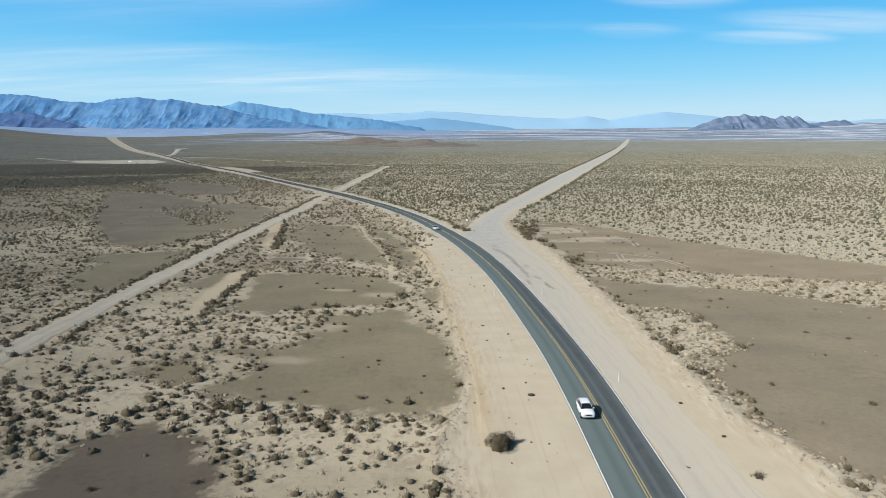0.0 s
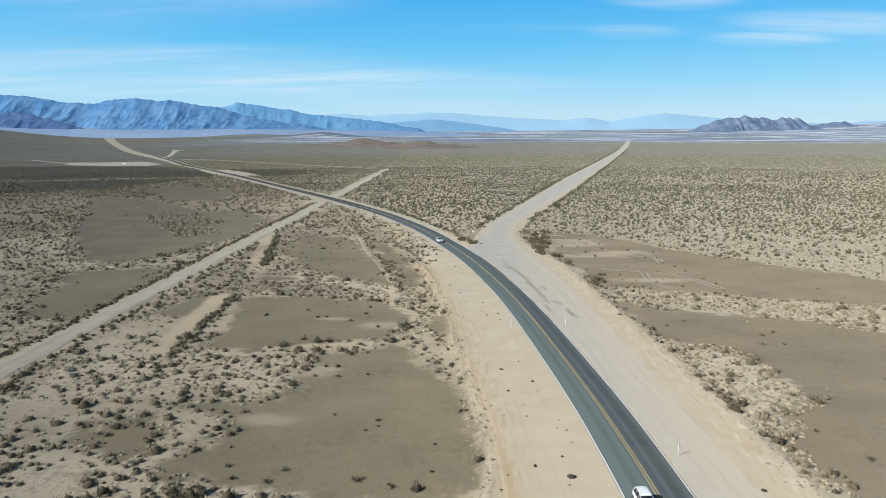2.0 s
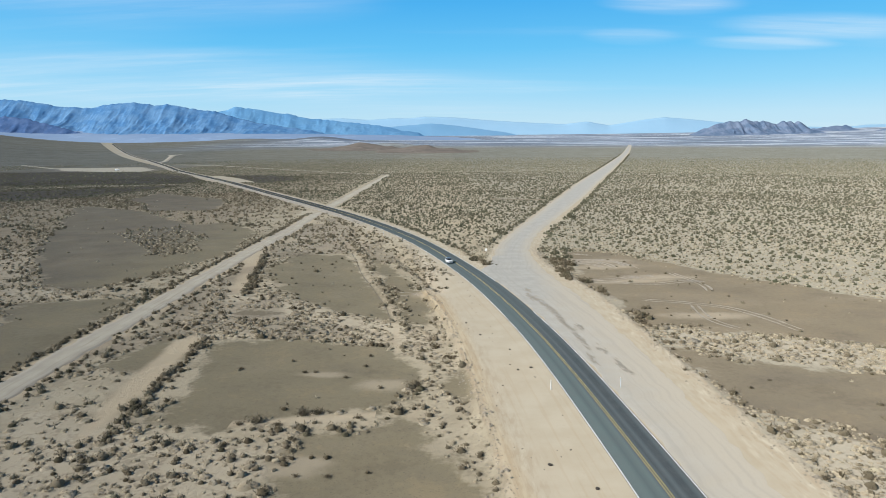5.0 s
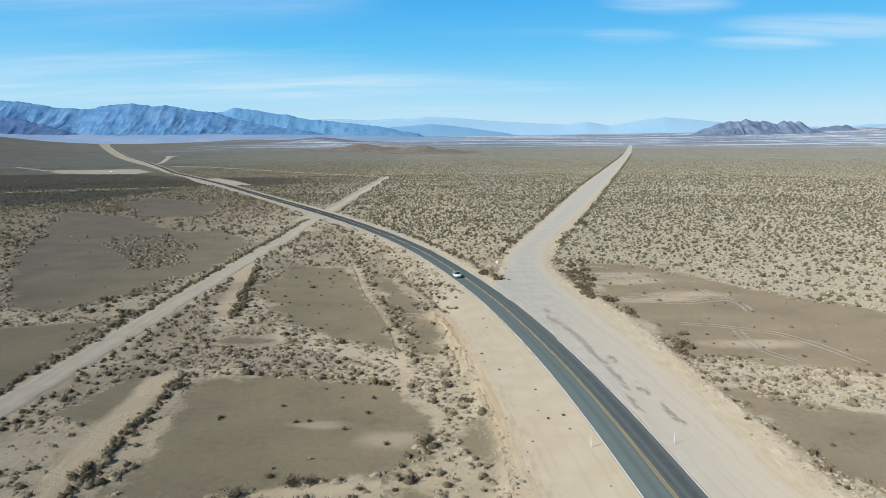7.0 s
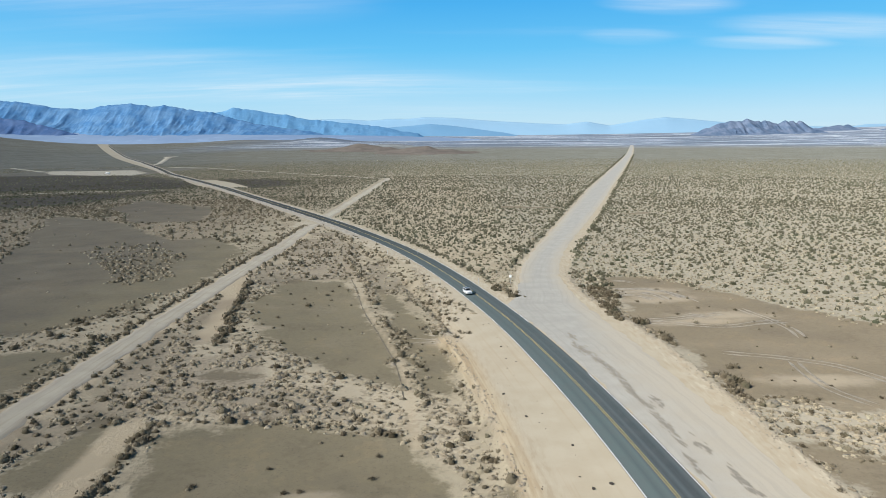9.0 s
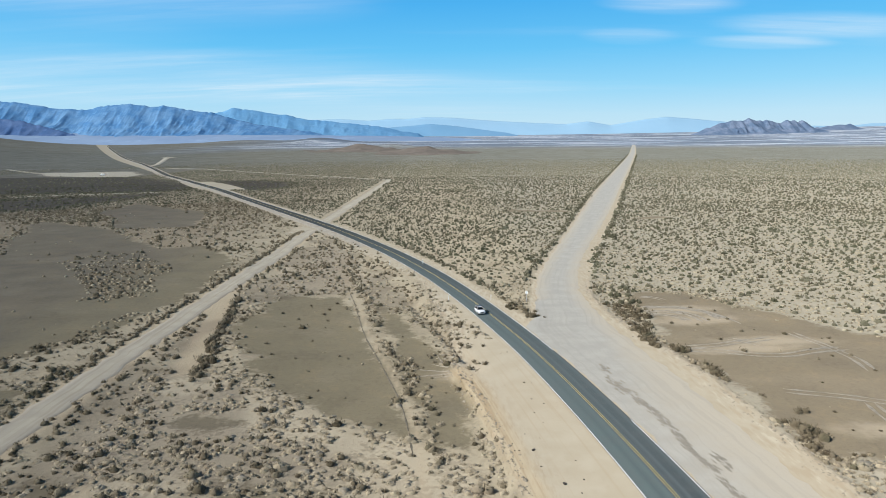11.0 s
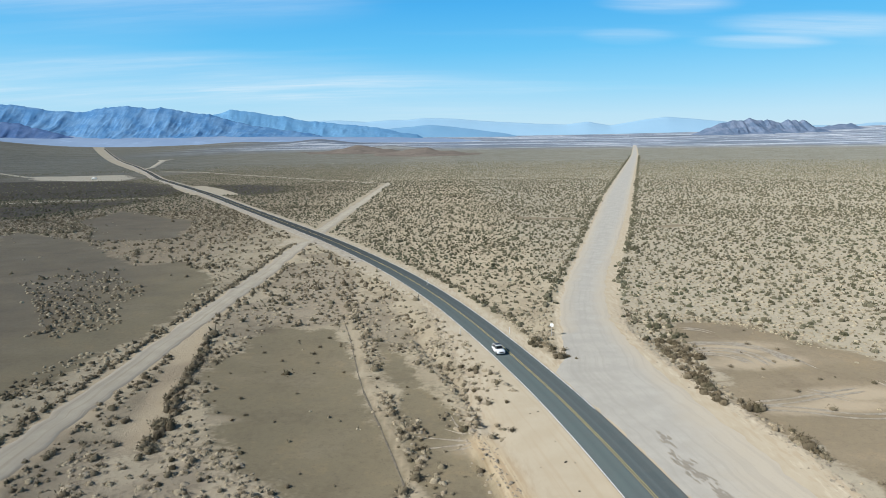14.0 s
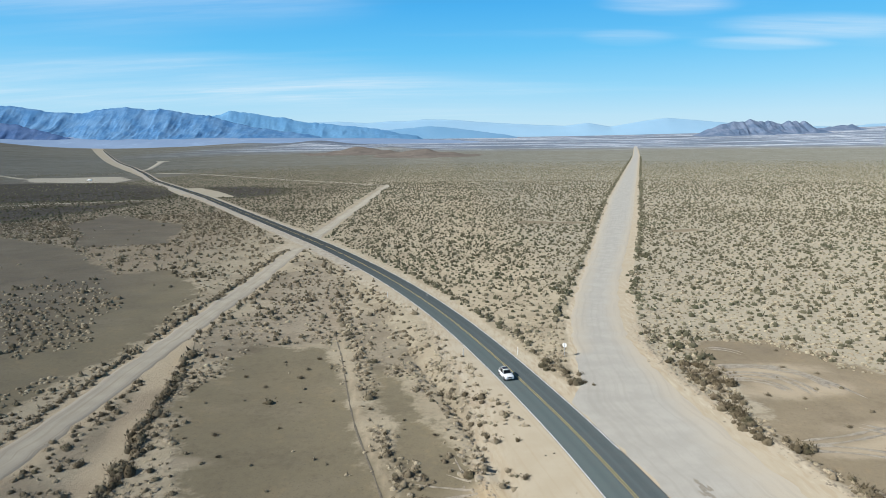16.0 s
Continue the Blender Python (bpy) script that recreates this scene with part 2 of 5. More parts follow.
    tufty = grain(nt, node(nt, "ShaderNodeMapping", i_Vector=at, i_Scale=(0.016, 0.010, 0.01)).outputs[0], 1.0, 6, 0.7)
    brush = mix(nt, spread(nt, tufty, 0.47, 0.60, 0.0, 0.60), brush, (0.064, 0.064, 0.051))
    brush = mix(nt, spread(nt, tufty, 0.34, 0.45, 0.45, 0.0), brush, (0.212, 0.202, 0.168))
    spots = spread(nt, maths(nt, "ADD", maths(nt, "MULTIPLY", grain(nt, at, 0.30, 2), 0.7), maths(nt, "MULTIPLY", grain(nt, at, 0.05, 3), 0.3)), 0.50, 0.57)
    brush = mix(nt, maths(nt, "MULTIPLY", spots, 0.62), mix(nt, 0.30, brush, (0.28, 0.272, 0.225)), (0.050, 0.052, 0.036))
    col = mix(nt, maths(nt, "MULTIPLY", spread(nt, far, 520.0, 1500.0), 0.80), col, brush)
    col = mix(nt, zone("dark", 14.0, 60.0, 4.0), col, mix(nt, spread(nt, mid, 0.35, 0.7), DARK, (0.095, 0.082, 0.064)))
    on_sand = zone("sand", 0.45, 2.2, 1.3)
    flatness = zone("bare", 1.6, 11.0, 4.0, 14.0)
    col = mix(nt, on_sand, col, sand)
    col = mix(nt, maths(nt, "MULTIPLY", zone("rust", 1.3, 1.8, 0.5), 0.66), col, mix(nt, spread(nt, grain(nt, ruts, 1.0, 4), 0.38, 0.62), (0.360, 0.262, 0.150), (0.475, 0.385, 0.250)))
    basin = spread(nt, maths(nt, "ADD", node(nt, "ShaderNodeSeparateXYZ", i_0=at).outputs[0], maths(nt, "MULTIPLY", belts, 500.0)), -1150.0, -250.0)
    col = mix(nt, maths(nt, "MULTIPLY", basin, spread(nt, maths(nt, "ADD", far, maths(nt, "MULTIPLY", big, 300.0)), 2450.0, 3200.0)), col, hazy_playa)
    nt.links.new(col, b.inputs["Base Color"])
    b.inputs["Roughness"].default_value = 0.95
    b.inputs["Diffuse Roughness"].default_value = 1.0
    b.inputs["Specular IOR Level"].default_value = 0.1
    rough = maths(nt, "ADD", maths(nt, "MULTIPLY", small, 0.7), maths(nt, "MULTIPLY", fine, 0.3))
    bump(nt, b, maths(nt, "MULTIPLY", rough, spread(nt, maths(nt, "MAXIMUM", on_sand, maths(nt, "MULTIPLY", flatness, 1.0)), 0.0, 1.0, 1.0, 0.22)), 0.6, 0.5)
    return m


def dirt_material(name, packed, lighter, rut, keen, verge=3.2):
    """Graded gravel: packed by traffic, sandy to the sides."""
    m, nt, b = material(name)
    at = node(nt, "ShaderNodeNewGeometry").outputs["Position"]
    mid, small, fine = grain(nt, at, 0.25, 4), grain(nt, at, 1.6, 4), grain(nt, at, 9.0, 3)
    edge = maths(nt, "ADD", attribute(nt, "inner"), maths(nt, "MULTIPLY", maths(nt, "SUBTRACT", mid, 0.5), 3.0))
    edge = maths(nt, "ADD", edge, maths(nt, "MULTIPLY", maths(nt, "SUBTRACT", small, 0.5), 0.8))
    grey = mix(nt, spread(nt, mid, 0.35, 0.68), packed, lighter)
    col = mix(nt, spread(nt, edge, 0.0, verge), (0.366, 0.326, 0.258), grey)
    along = node(nt, "ShaderNodeSeparateXYZ", i_0=at).outputs[1]
    ruts = node(nt, "ShaderNodeMapping", i_Vector=node(nt, "ShaderNodeCombineXYZ", i_0=attribute(nt, "across"), i_1=along).outputs[0], i_Scale=(1.4, 0.03, 1)).outputs[0]
    col = mix(nt, maths(nt, "MULTIPLY", spread(nt, grain(nt, ruts, 1.0, 3), 0.48, 0.64), keen), col, rut)
    col = mix(nt, maths(nt, "MULTIPLY", spread(nt, fine, 0.56, 0.7), 0.35), col, (0.240, 0.210, 0.170))
    nt.links.new(col, b.inputs["Base Color"])
    b.inputs["Roughness"].default_value = 0.93
    b.inputs["Diffuse Roughness"].default_value = 1.0
    b.inputs["Specular IOR Level"].default_value = 0.2
    bump(nt, b, maths(nt, "ADD", maths(nt, "MULTIPLY", small, 0.6), maths(nt, "MULTIPLY", fine, 0.4)), 0.3, 0.08)
    return m


def asphalt_material():
    m, nt, b = material("worn_asphalt")
    at = node(nt, "ShaderNodeNewGeometry").outputs["Position"]
    across = attribute(nt, "across")
    along = node(nt, "ShaderNodeSeparateXYZ", i_0=at).outputs[1]
    drawn = node(nt, "ShaderNodeMapping", i_Vector=node(nt, "ShaderNodeCombineXYZ", i_0=across, i_1=along).outputs[0], i_Scale=(1.3, 0.03, 1)).outputs[0]
    streak, mid, fine = grain(nt, drawn, 1.0, 4), grain(nt, at, 0.4, 4), grain(nt, at, 30.0, 2)
    place = maths(nt, "ADD", maths(nt, "MULTIPLY", across, 0.134), 0.5)
    place = maths(nt, "ADD", place, maths(nt, "MULTIPLY", maths(nt, "SUBTRACT", streak, 0.5), 0.05))
    a, c, d, e = (0.102, 0.132, 0.128), (0.078, 0.102, 0.101), (0.048, 0.058, 0.062), (0.078, 0.096, 0.100)
    lanes = ramp(nt, place, [(0.03, (0.105, 0.112, 0.106)), (0.09, a), (0.20, a), (0.28, c), (0.40, a), (0.47, e), (0.53, e), (0.60, d), (0.68, e), (0.73, d), (0.83, d), (0.90, e), (0.96, (0.085, 0.085, 0.08))])
    lanes = mix(nt, spread(nt, along, 125.0, 195.0, 0.0, 0.50), lanes, (0.090, 0.114, 0.114))
    lanes = mix(nt, spread(nt, along, 220.0, 430.0, 0.0, 0.85), lanes, (0.040, 0.043, 0.042))
    col = mix(nt, spread(nt, mid, 0.35, 0.7, 0.0, 0.25), lanes, (0.10, 0.105, 0.102))
    col = mix(nt, maths(nt, "MULTIPLY", spread(nt, fine, 0.5, 0.68), 0.35), col, (0.15, 0.15, 0.145))
    nt.links.new(col, b.inputs["Base Color"])
    nt.links.new(spread(nt, streak, 0.3, 0.7, 0.86, 0.96), b.inputs["Roughness"])
    b.inputs["Specular IOR Level"].default_value = 0.04
    b.inputs["Diffuse Roughness"].default_value = 1.0
    bump(nt, b, fine, 0.3, 0.01)
    return m


def paint_material(name, colour, under=(0.08, 0.085, 0.085)):
    m, nt, b = material(name)
    at = node(nt, "ShaderNodeNewGeometry").outputs["Position"]
    worn = spread(nt, maths(nt, "ADD", maths(nt, "MULTIPLY", grain(nt, at, 6.0, 4), 0.6), maths(nt, "MULTIPLY", grain(nt, at, 0.5, 2), 0.4)), 0.56, 0.66, 0.0, 0.6)
    nt.links.new(mix(nt, worn, colour, under), b.inputs["Base Color"])
    b.inputs["Roughness"].default_value = 0.7
    return m


def brush_material(name, pale, dark, dry):
    """Twiggy desert shrubs; each plant carries its own tint, each sprig a slight one."""
    m, nt, b = material(name)
    tint, own = attribute(nt, "tint"), node(nt, "ShaderNodeNewGeometry").outputs["Random Per Island"]
    green = spread(nt, grain(nt, node(nt, "ShaderNodeNewGeometry").outputs["Position"], 0.02, 2), 0.50, 0.66, 0.0, 0.35)
    col = mix(nt, tint, pale, mix(nt, green, dark, (dark[0] * 0.82, dark[1] * 1.12, dark[2] * 1.05)))
    hue = grain(nt, node(nt, "ShaderNodeNewGeometry").outputs["Position"], 0.42, 2)
    col = mix(nt, spread(nt, hue, 0.56, 0.68, 0.0, 0.50), col, mix(nt, tint, (0.490, 0.400, 0.280), (0.100, 0.074, 0.050)))
    col = mix(nt, spread(nt, hue, 0.32, 0.44, 0.50, 0.0), col, mix(nt, tint, (0.490, 0.440, 0.300), (0.092, 0.090, 0.050)))
    col = mix(nt, spread(nt, own, 0.60, 1.0, 0.0, 0.38), col, dry)
    col = mix(nt, spread(nt, own, 0.0, 0.30, 0.25, 0.0), col, tuple(c * 0.8 for c in dark))
    at = node(nt, "ShaderNodeNewGeometry").outputs["Position"]
    leafy = maths(nt, "ADD", maths(nt, "MULTIPLY", grain(nt, at, 9.0, 3), 0.6), maths(nt, "MULTIPLY", grain(nt, at, 26.0, 2), 0.4))
    # Low spots of the leaf bump go darker, painting shade between sprigs.
    col = mix(nt, spread(nt, leafy, 0.36, 0.52, 0.22, 0.0), col, tuple(c * 0.9 for c in dark))
    bump(nt, b, leafy, 0.8, 0.12)
    nt.links.new(col, b.inputs["Base Color"])
    b.inputs["Roughness"].default_value = 0.9
    b.inputs["Diffuse Roughness"].default_value = 1.0
    b.inputs["Specular IOR Level"].default_value = 0.1
    return m


def mountain_material(name, rock, slope, scale, veins=0.6):
    m, nt, b = material(name)
    at = node(nt, "ShaderNodeNewGeometry").outputs["Position"]
    stretched = node(nt, "ShaderNodeMapping", i_Vector=at, i_Scale=(scale, scale, scale)).outputs[0]
    n = grain(nt, stretched, 1.0, 6, 0.62)
    streak = grain(nt, node(nt, "ShaderNodeMapping", i_Vector=at, i_Scale=(scale * 2.2, scale * 2.2, scale * 1.6)).outputs[0], 1.0, 5, 0.6)
    col = mix(nt, spread(nt, n, 0.38, 0.62), rock, slope)
    col = mix(nt, spread(nt, streak, 0.55, 0.68, 0.0, veins), col, tuple(c * 1.2 for c in slope))
    nt.links.new(col, b.inputs["Base Color"])
    b.inputs["Roughness"].default_value = 1.0
    b.inputs["Specular IOR Level"].default_value = 0.0
    bump(nt, b, n, 0.35, 10.0)
    return m


M_GROUND, M_ASPHALT = ground_material(), asphalt_material()
M_DIRT = dirt_material("graded_gravel", (0.304, 0.290, 0.255), (0.344, 0.328, 0.288), (0.266, 0.250, 0.215), 0.30, 5.0)
M_LANE = dirt_material("sandy_lane", (0.400, 0.352, 0.268), (0.440, 0.392, 0.304), (0.280, 0.238, 0.172), 0.45)
M_WHITE_LINE, M_YELLOW_LINE = paint_material("white_road_paint", (0.78, 0.78, 0.75)), paint_material("yellow_road_paint", (0.50, 0.385, 0.125))
M_BRUSH = brush_material("desert_brush", (0.485, 0.412, 0.288), (0.094, 0.074, 0.044), (0.370, 0.300, 0.200))
M_CREOSOTE = brush_material("creosote", (0.480, 0.415, 0.295), (0.098, 0.093, 0.057), (0.240, 0.215, 0.150))
M_STEM = plain("dry_wood", (0.11, 0.085, 0.06), 0.9)
M_STONE = plain("dark_stone", (0.062, 0.050, 0.038), 0.9, size=6.0)
M_CAR = plain("white_car_paint", (0.80, 0.80, 0.79), 0.22, speck=0.02)
M_BLACK = plain("black_trim", (0.018, 0.018, 0.02), 0.55)
M_TYRE = plain("tyre_rubber", (0.02, 0.02, 0.02), 0.85)
M_RIM = plain("alloy", (0.45, 0.45, 0.46), 0.35, 0.9)
M_POST = plain("white_plastic", (0.78, 0.77, 0.73), 0.5, speck=0.05)
M_STEEL = plain("galvanised_steel", (0.55, 0.56, 0.57), 0.45, 0.5)
M_SIGN_BACK = plain("bare_aluminium", (0.82, 0.81, 0.76), 0.6, 0.0, speck=0.04)
M_RED = plain("red_sign_sheeting", (0.5, 0.02, 0.02), 0.5)
M_TAR = plain("crumbled_asphalt", (0.325, 0.286, 0.222), 0.95, size=2.0, speck=0.10)
M_LAMP, _nt, _b = material("clear_lens")
_b.inputs["Base Color"].default_value, _b.inputs["Roughness"].default_value, _b.inputs["Metallic"].default_value = (0.7, 0.72, 0.74, 1), 0.12, 0.6
M_GLASS, _nt, _b = material("tinted_glass")
_b.inputs["Base Color"].default_value, _b.inputs["Roughness"].default_value = (0.03, 0.035, 0.04, 1), 0.04
_b.inputs["Transmission Weight"].default_value = 0.6

# ---------------------------------------------------------------- the lie of the land
TAB = np.arange(-400.0, 5000.0, 2.0)


def eased(ys, xs, width=30.0):
    """A smooth line x(y) through a few stations."""
    v = np.interp(TAB, ys, xs)
    n = max(1, int(width / 2) // 2)
    v = np.convolve(np.pad(v, n, mode="edge"), np.ones(2 * n + 1) / (2 * n + 1), mode="valid")
    return lambda y: np.interp(y, TAB, v)


road_x = eased([-400, 85, 104, 142, 168, 201, 222, 250, 277, 308, 339, 376, 417, 470, 541, 650, 772, 945, 1203, 1573, 2074, 2690, 3400, 4900],
               [19.6, 19.2, 18.2, 15.2, 12, 6.2, 1.2, -6.4, -15, -27, -41, -59, -81, -110, -149, -208, -279, -381, -515, -713, -994, -1339, -1740, -2595])
track_l = eased([-400, 226, 250, 269, 291, 321, 364, 429, 588, 1060, 1766, 2700, 4900], [-400, 8.6, 12, 15.5, 21.5, 30.5, 43.5, 62.5, 110, 259, 485, 772, 1440], 12)
track_r = eased([-400, 150, 190, 226, 252, 269, 304, 339, 391, 475, 584, 1060, 1766, 2700, 4900], [32, 29.5, 27, 23.5, 23.8, 27, 36.5, 48.5, 65.5, 93, 127, 277, 500, 785, 1456], 12)
sand_l = eased([-400, 50, 62, 72, 81, 91, 118, 145, 171, 185, 204, 215, 243, 267, 293, 318, 348, 375, 417, 541, 772, 1203, 2074, 3400, 4900],
               [4, 3, -1.5, 1, 3, 2.4, 0.5, -1.6, -5, -7, -11, -9.5, -14, -18, -29.5, -42, -54, -70, -91, -158, -290, -533, -1030, -1795, -2660], 8)
sand_r = eased([-400, 57, 63, 71, 80, 108, 133, 152, 187, 205, 219, 232, 248, 267, 304, 339, 391, 475, 584, 1060, 1766, 2700, 4900],
               [38, 39, 39, 35.5, 35, 35, 34, 33, 32, 30, 27, 25.6, 25.8, 30, 40.5, 52, 69, 96, 130, 280, 503, 788, 1460], 8)
LANE_X = -70.3
side_x = eased([-400, 94, 132, 154, 190, 225, 245, 260], [-47, -48, -51.5, -52, -55.5, -62, -66, -69], 20)
gully_x = eased([190, 198, 206, 216, 229, 242, 260], [-4.0, -6.1, -8.4, -11.0, -14.6, -18.6, -22.4], 8)
thin_x = eased([150, 170, 185, 202, 210, 225, 247, 263, 290], [-14, -16, -18.3, -23, -26, -29.5, -34, -38, -46], 12)


def road_turn(y):
    """Cosine of the road's heading."""
    g = (road_x(y + 3) - road_x(y - 3)) / 6
    return 1 / np.sqrt(1 + g * g)


def ease(v, lo, hi):
    k = np.clip((v - lo) / (hi - lo), 0, 1)
    return k * k * (3 - 2 * k)


def lattice(ix, iy, seed):
    h = (ix.astype(np.int64) * 374761393 + iy.astype(np.int64) * 668265263 + seed * 982451653) & 0x7FFFFFFF
    h = ((h ^ (h >> 13)) * 1274126177) & 0x7FFFFFFF
    return ((h ^ (h >> 16)) & 0xFFFF) / 65535.0


def drift(x, y, size, seed=0):
    """Smooth noise in 0..1 with features of that size in metres."""
    u, v = np.asarray(x, float) / size, np.asarray(y, float) / size
    i, j = np.floor(u), np.floor(v)
    f, g = u - i, v - j
    f, g = f * f * (3 - 2 * f), g * g * (3 - 2 * g)
    a = lattice(i, j, seed) * (1 - f) + lattice(i + 1, j, seed) * f
    c = lattice(i, j + 1, seed) * (1 - f) + lattice(i + 1, j + 1, seed) * f
    return a * (1 - g) + c * g


def inside(poly, x, y):
    """Signed distance to a closed outline, positive inside."""
    x, y = np.asarray(x, float), np.asarray(y, float)
    best, odd = np.full(x.shape, 1e9), np.zeros(x.shape, bool)
    for (x0, y0), (x1, y1) in zip(poly, poly[1:] + poly[:1]):
        dx, dy = x1 - x0, y1 - y0
        k = np.clip(((x - x0) * dx + (y - y0) * dy) / (dx * dx + dy * dy), 0, 1)
        best = np.minimum(best, np.hypot(x - x0 - k * dx, y - y0 - k * dy))
        cross = ((y0 > y) != (y1 > y)) & (x < dx * (y - y0) / (dy if dy else 1e-9) + x0)
        odd ^= cross
    return np.where(odd, best, -best)


# flats of bare desert pavement
FLATS = [
    [(-57, 228), (-52, 252), (-38, 252), (-33.5, 240), (-28.2, 222), (-23.8, 205), (-19.4, 190), (-15.6, 172), (-27, 178), (-41, 192), (-47, 197), (-52, 212)],
    [(-48, 155), (-32, 157), (-16, 155), (-9, 143), (-11, 127), (-23, 124), (-35, 118), (-44, 123), (-43, 134)],
    [(-33, 81.2), (-30.5, 85.5), (-27, 89.2), (-32, 94.7), (-35.6, 97.5), (-27.5, 98.6), (-22.6, 104), (-24.5, 111), (-21.5, 117.5), (-14.5, 120), (-10.6, 124.5), (-6.2, 114), (-2, 107.4), (0.5, 98), (2.2, 84), (0, 73.5), (-7.9, 73), (-17, 76.6), (-25.8, 79)],
    [(-44, 40), (-41, 65), (-35, 69), (-24, 60), (-18, 40)],
    [(-80, 222), (-97, 200), (-110, 205), (-150, 267), (-222, 420), (-165, 384), (-138, 350), (-118, 326), (-104, 332), (-84, 306), (-77, 270), (-78, 246)],
    [(-103, 186), (-80, 189), (-75, 160), (-75, 137), (-87, 142)],
    [(-214, 464), (-219, 521), (-147, 456), (-131, 396), (-165, 386), (-188, 430)],
    [(35, 249), (50, 248), (60, 229), (76, 205), (94, 186), (118, 160), (102, 143), (81, 148), (58, 158), (34.2, 164), (32.8, 190), (31, 206), (33.5, 226)],
    [(34.6, 149), (58, 137), (72, 131), (95, 112), (90, 80), (55, 48), (40, 62), (37.5, 82), (47, 98), (48, 116), (35.6, 125)],
    [(-28, 243), (-24.6, 221.4), (-18, 203), (-16.4, 185), (-12.1, 169), (-7.9, 167), (-7.8, 182), (-10.5, 195.7), (-15, 214), (-20, 232)],
    [(-47.8, 146.4), (-49.8, 142.9), (-55.1, 139.7), (-61.6, 143.1), (-59.3, 151.9), (-59.3, 161.1), (-54.2, 159.3), (-53.6, 151.8)],
    [(-44.4, 87), (-44.1, 91.4), (-40.1, 92), (-36.1, 88.7), (-38.1, 84), (-41.8, 84.6)], [(-50, 175), (-48, 178), (-43, 178), (-41, 175), (-46, 173)],
    [(-5.1, 139.7), (-1.6, 139.6), (-0.8, 129.3), (-3.5, 132.8)],
    [(25, 456), (60, 447), (60, 438), (28, 444)], [(84, 410), (100, 416), (108, 408), (90, 402)],
]
CLUMPS = [[(-122, 318), (-101, 286), (-90, 250), (-99, 247), (-112, 268), (-140, 305)], [(-80, 232), (-86, 226), (-84, 215), (-78, 220)]]
# close-grown bands of brush
THICKETS = [[(-62, 196), (-47, 197), (-41, 191), (-27, 177), (-18, 173), (-9, 165), (-5, 150), (-9, 149), (-16, 157), (-32, 159), (-48, 157), (-60, 162)],
            [(-64, 98), (-37, 102), (-26, 104), (-26, 114), (-36, 117), (-46, 121), (-62, 126)],
            [(-75, 78), (-36, 88), (-27, 80), (-12, 76), (0, 73), (-1, 60), (-20, 62), (-34, 71), (-43, 67), (-75, 55)],
            [(35, 118), (46, 117), (46, 100), (43, 92), (36, 88)], [(36, 163), (58, 157), (81, 147), (104, 142), (102, 134), (72, 133), (58, 139), (37, 151)],
            [(-150, 262), (-112, 204), (-80, 190), (-103, 187), (-120, 160), (-170, 220)],
            [(-62, 258), (-62, 340), (-54, 335), (-44, 312), (-35, 285), (-30, 262), (-40, 258)]]
LAVA = [[(-375, 620), (-313, 626), (-266, 630), (-240, 642), (-252, 712), (-325, 822), (-390, 886), (-414, 908), (-488, 930), (-558, 938), (-760, 905), (-760, 720), (-520, 640)],
        [(-262, 795), (-228, 798), (-168, 755), (-150, 682), (-170, 641), (-197, 645)], [(-420, 520), (-331, 556), (-289, 582), (-243, 612), (-240, 575), (-250, 535), (-262, 490), (-300, 460), (-420, 440)]]


def regions(x, y):
    """Signed distances, in metres, of the kinds of ground at x, y."""
    across = (x - road_x(y)) * road_turn(y)
    island = np.where(y > 222, np.minimum(np.minimum(across - 6.6, track_l(y) - 1.2 - x), (y - 226) * 0.8), -99.0)
    sand = np.minimum(np.minimum(x - sand_l(y), sand_r(y) - x), -island)
    # beside the lanes at the crossing
    sand = np.maximum(sand, np.minimum(13 - abs(x + 68), 10 - abs(y - 378)))
    sand = np.maximum(sand, np.minimum(np.minimum(24 - 0.06 * abs(y - 700) - across, across + 14), 64 - abs(y - 714)))
    bare = np.full(np.shape(x), -1e9)
    for poly in FLATS:
        bare = np.maximum(bare, inside(poly, x, y))
    bare = bare + 0.6
    dark = np.full(np.shape(x), -1e9)
    for poly in LAVA:
        dark = np.maximum(dark, inside(poly, x, y))
    side = np.where(y < 262, 2.1 - abs(x - side_x(y)) - 4 * ease(135 - y, 0, 40) - 3.5 * ease(y, 156, 162) * (1 - ease(y, 190, 200)), -99)
    thin = np.where((y > 150) & (y < 292), 0.35 - abs(x - thin_x(y) - 1.0), -99)
    lane = np.where(y < 372, 4.2 - abs(x - LANE_X), -99)
    ridge = np.where((x > -33) & (x < -14), 0.7 - abs(y - 121.2 - 0.2 * (x + 32)), -99)
    track = np.maximum(np.maximum(np.maximum(side, thin), lane), ridge)
    return across, sand, bare, dark, track, island


RUST = [(-10.8, 198), (-7.6, 198), (-5.2, 190), (-3.6, 180), (-2.2, 170), (-0.6, 158), (1.0, 140), (2.0, 120), (4.6, 95), (5.6, 74), (4.6, 64), (3.4, 70), (3.6, 82), (2.9, 94), (0.9, 118), (-1.4, 142), (-2.8, 158), (-4.8, 169), (-6.8, 179), (-9.0, 189)]


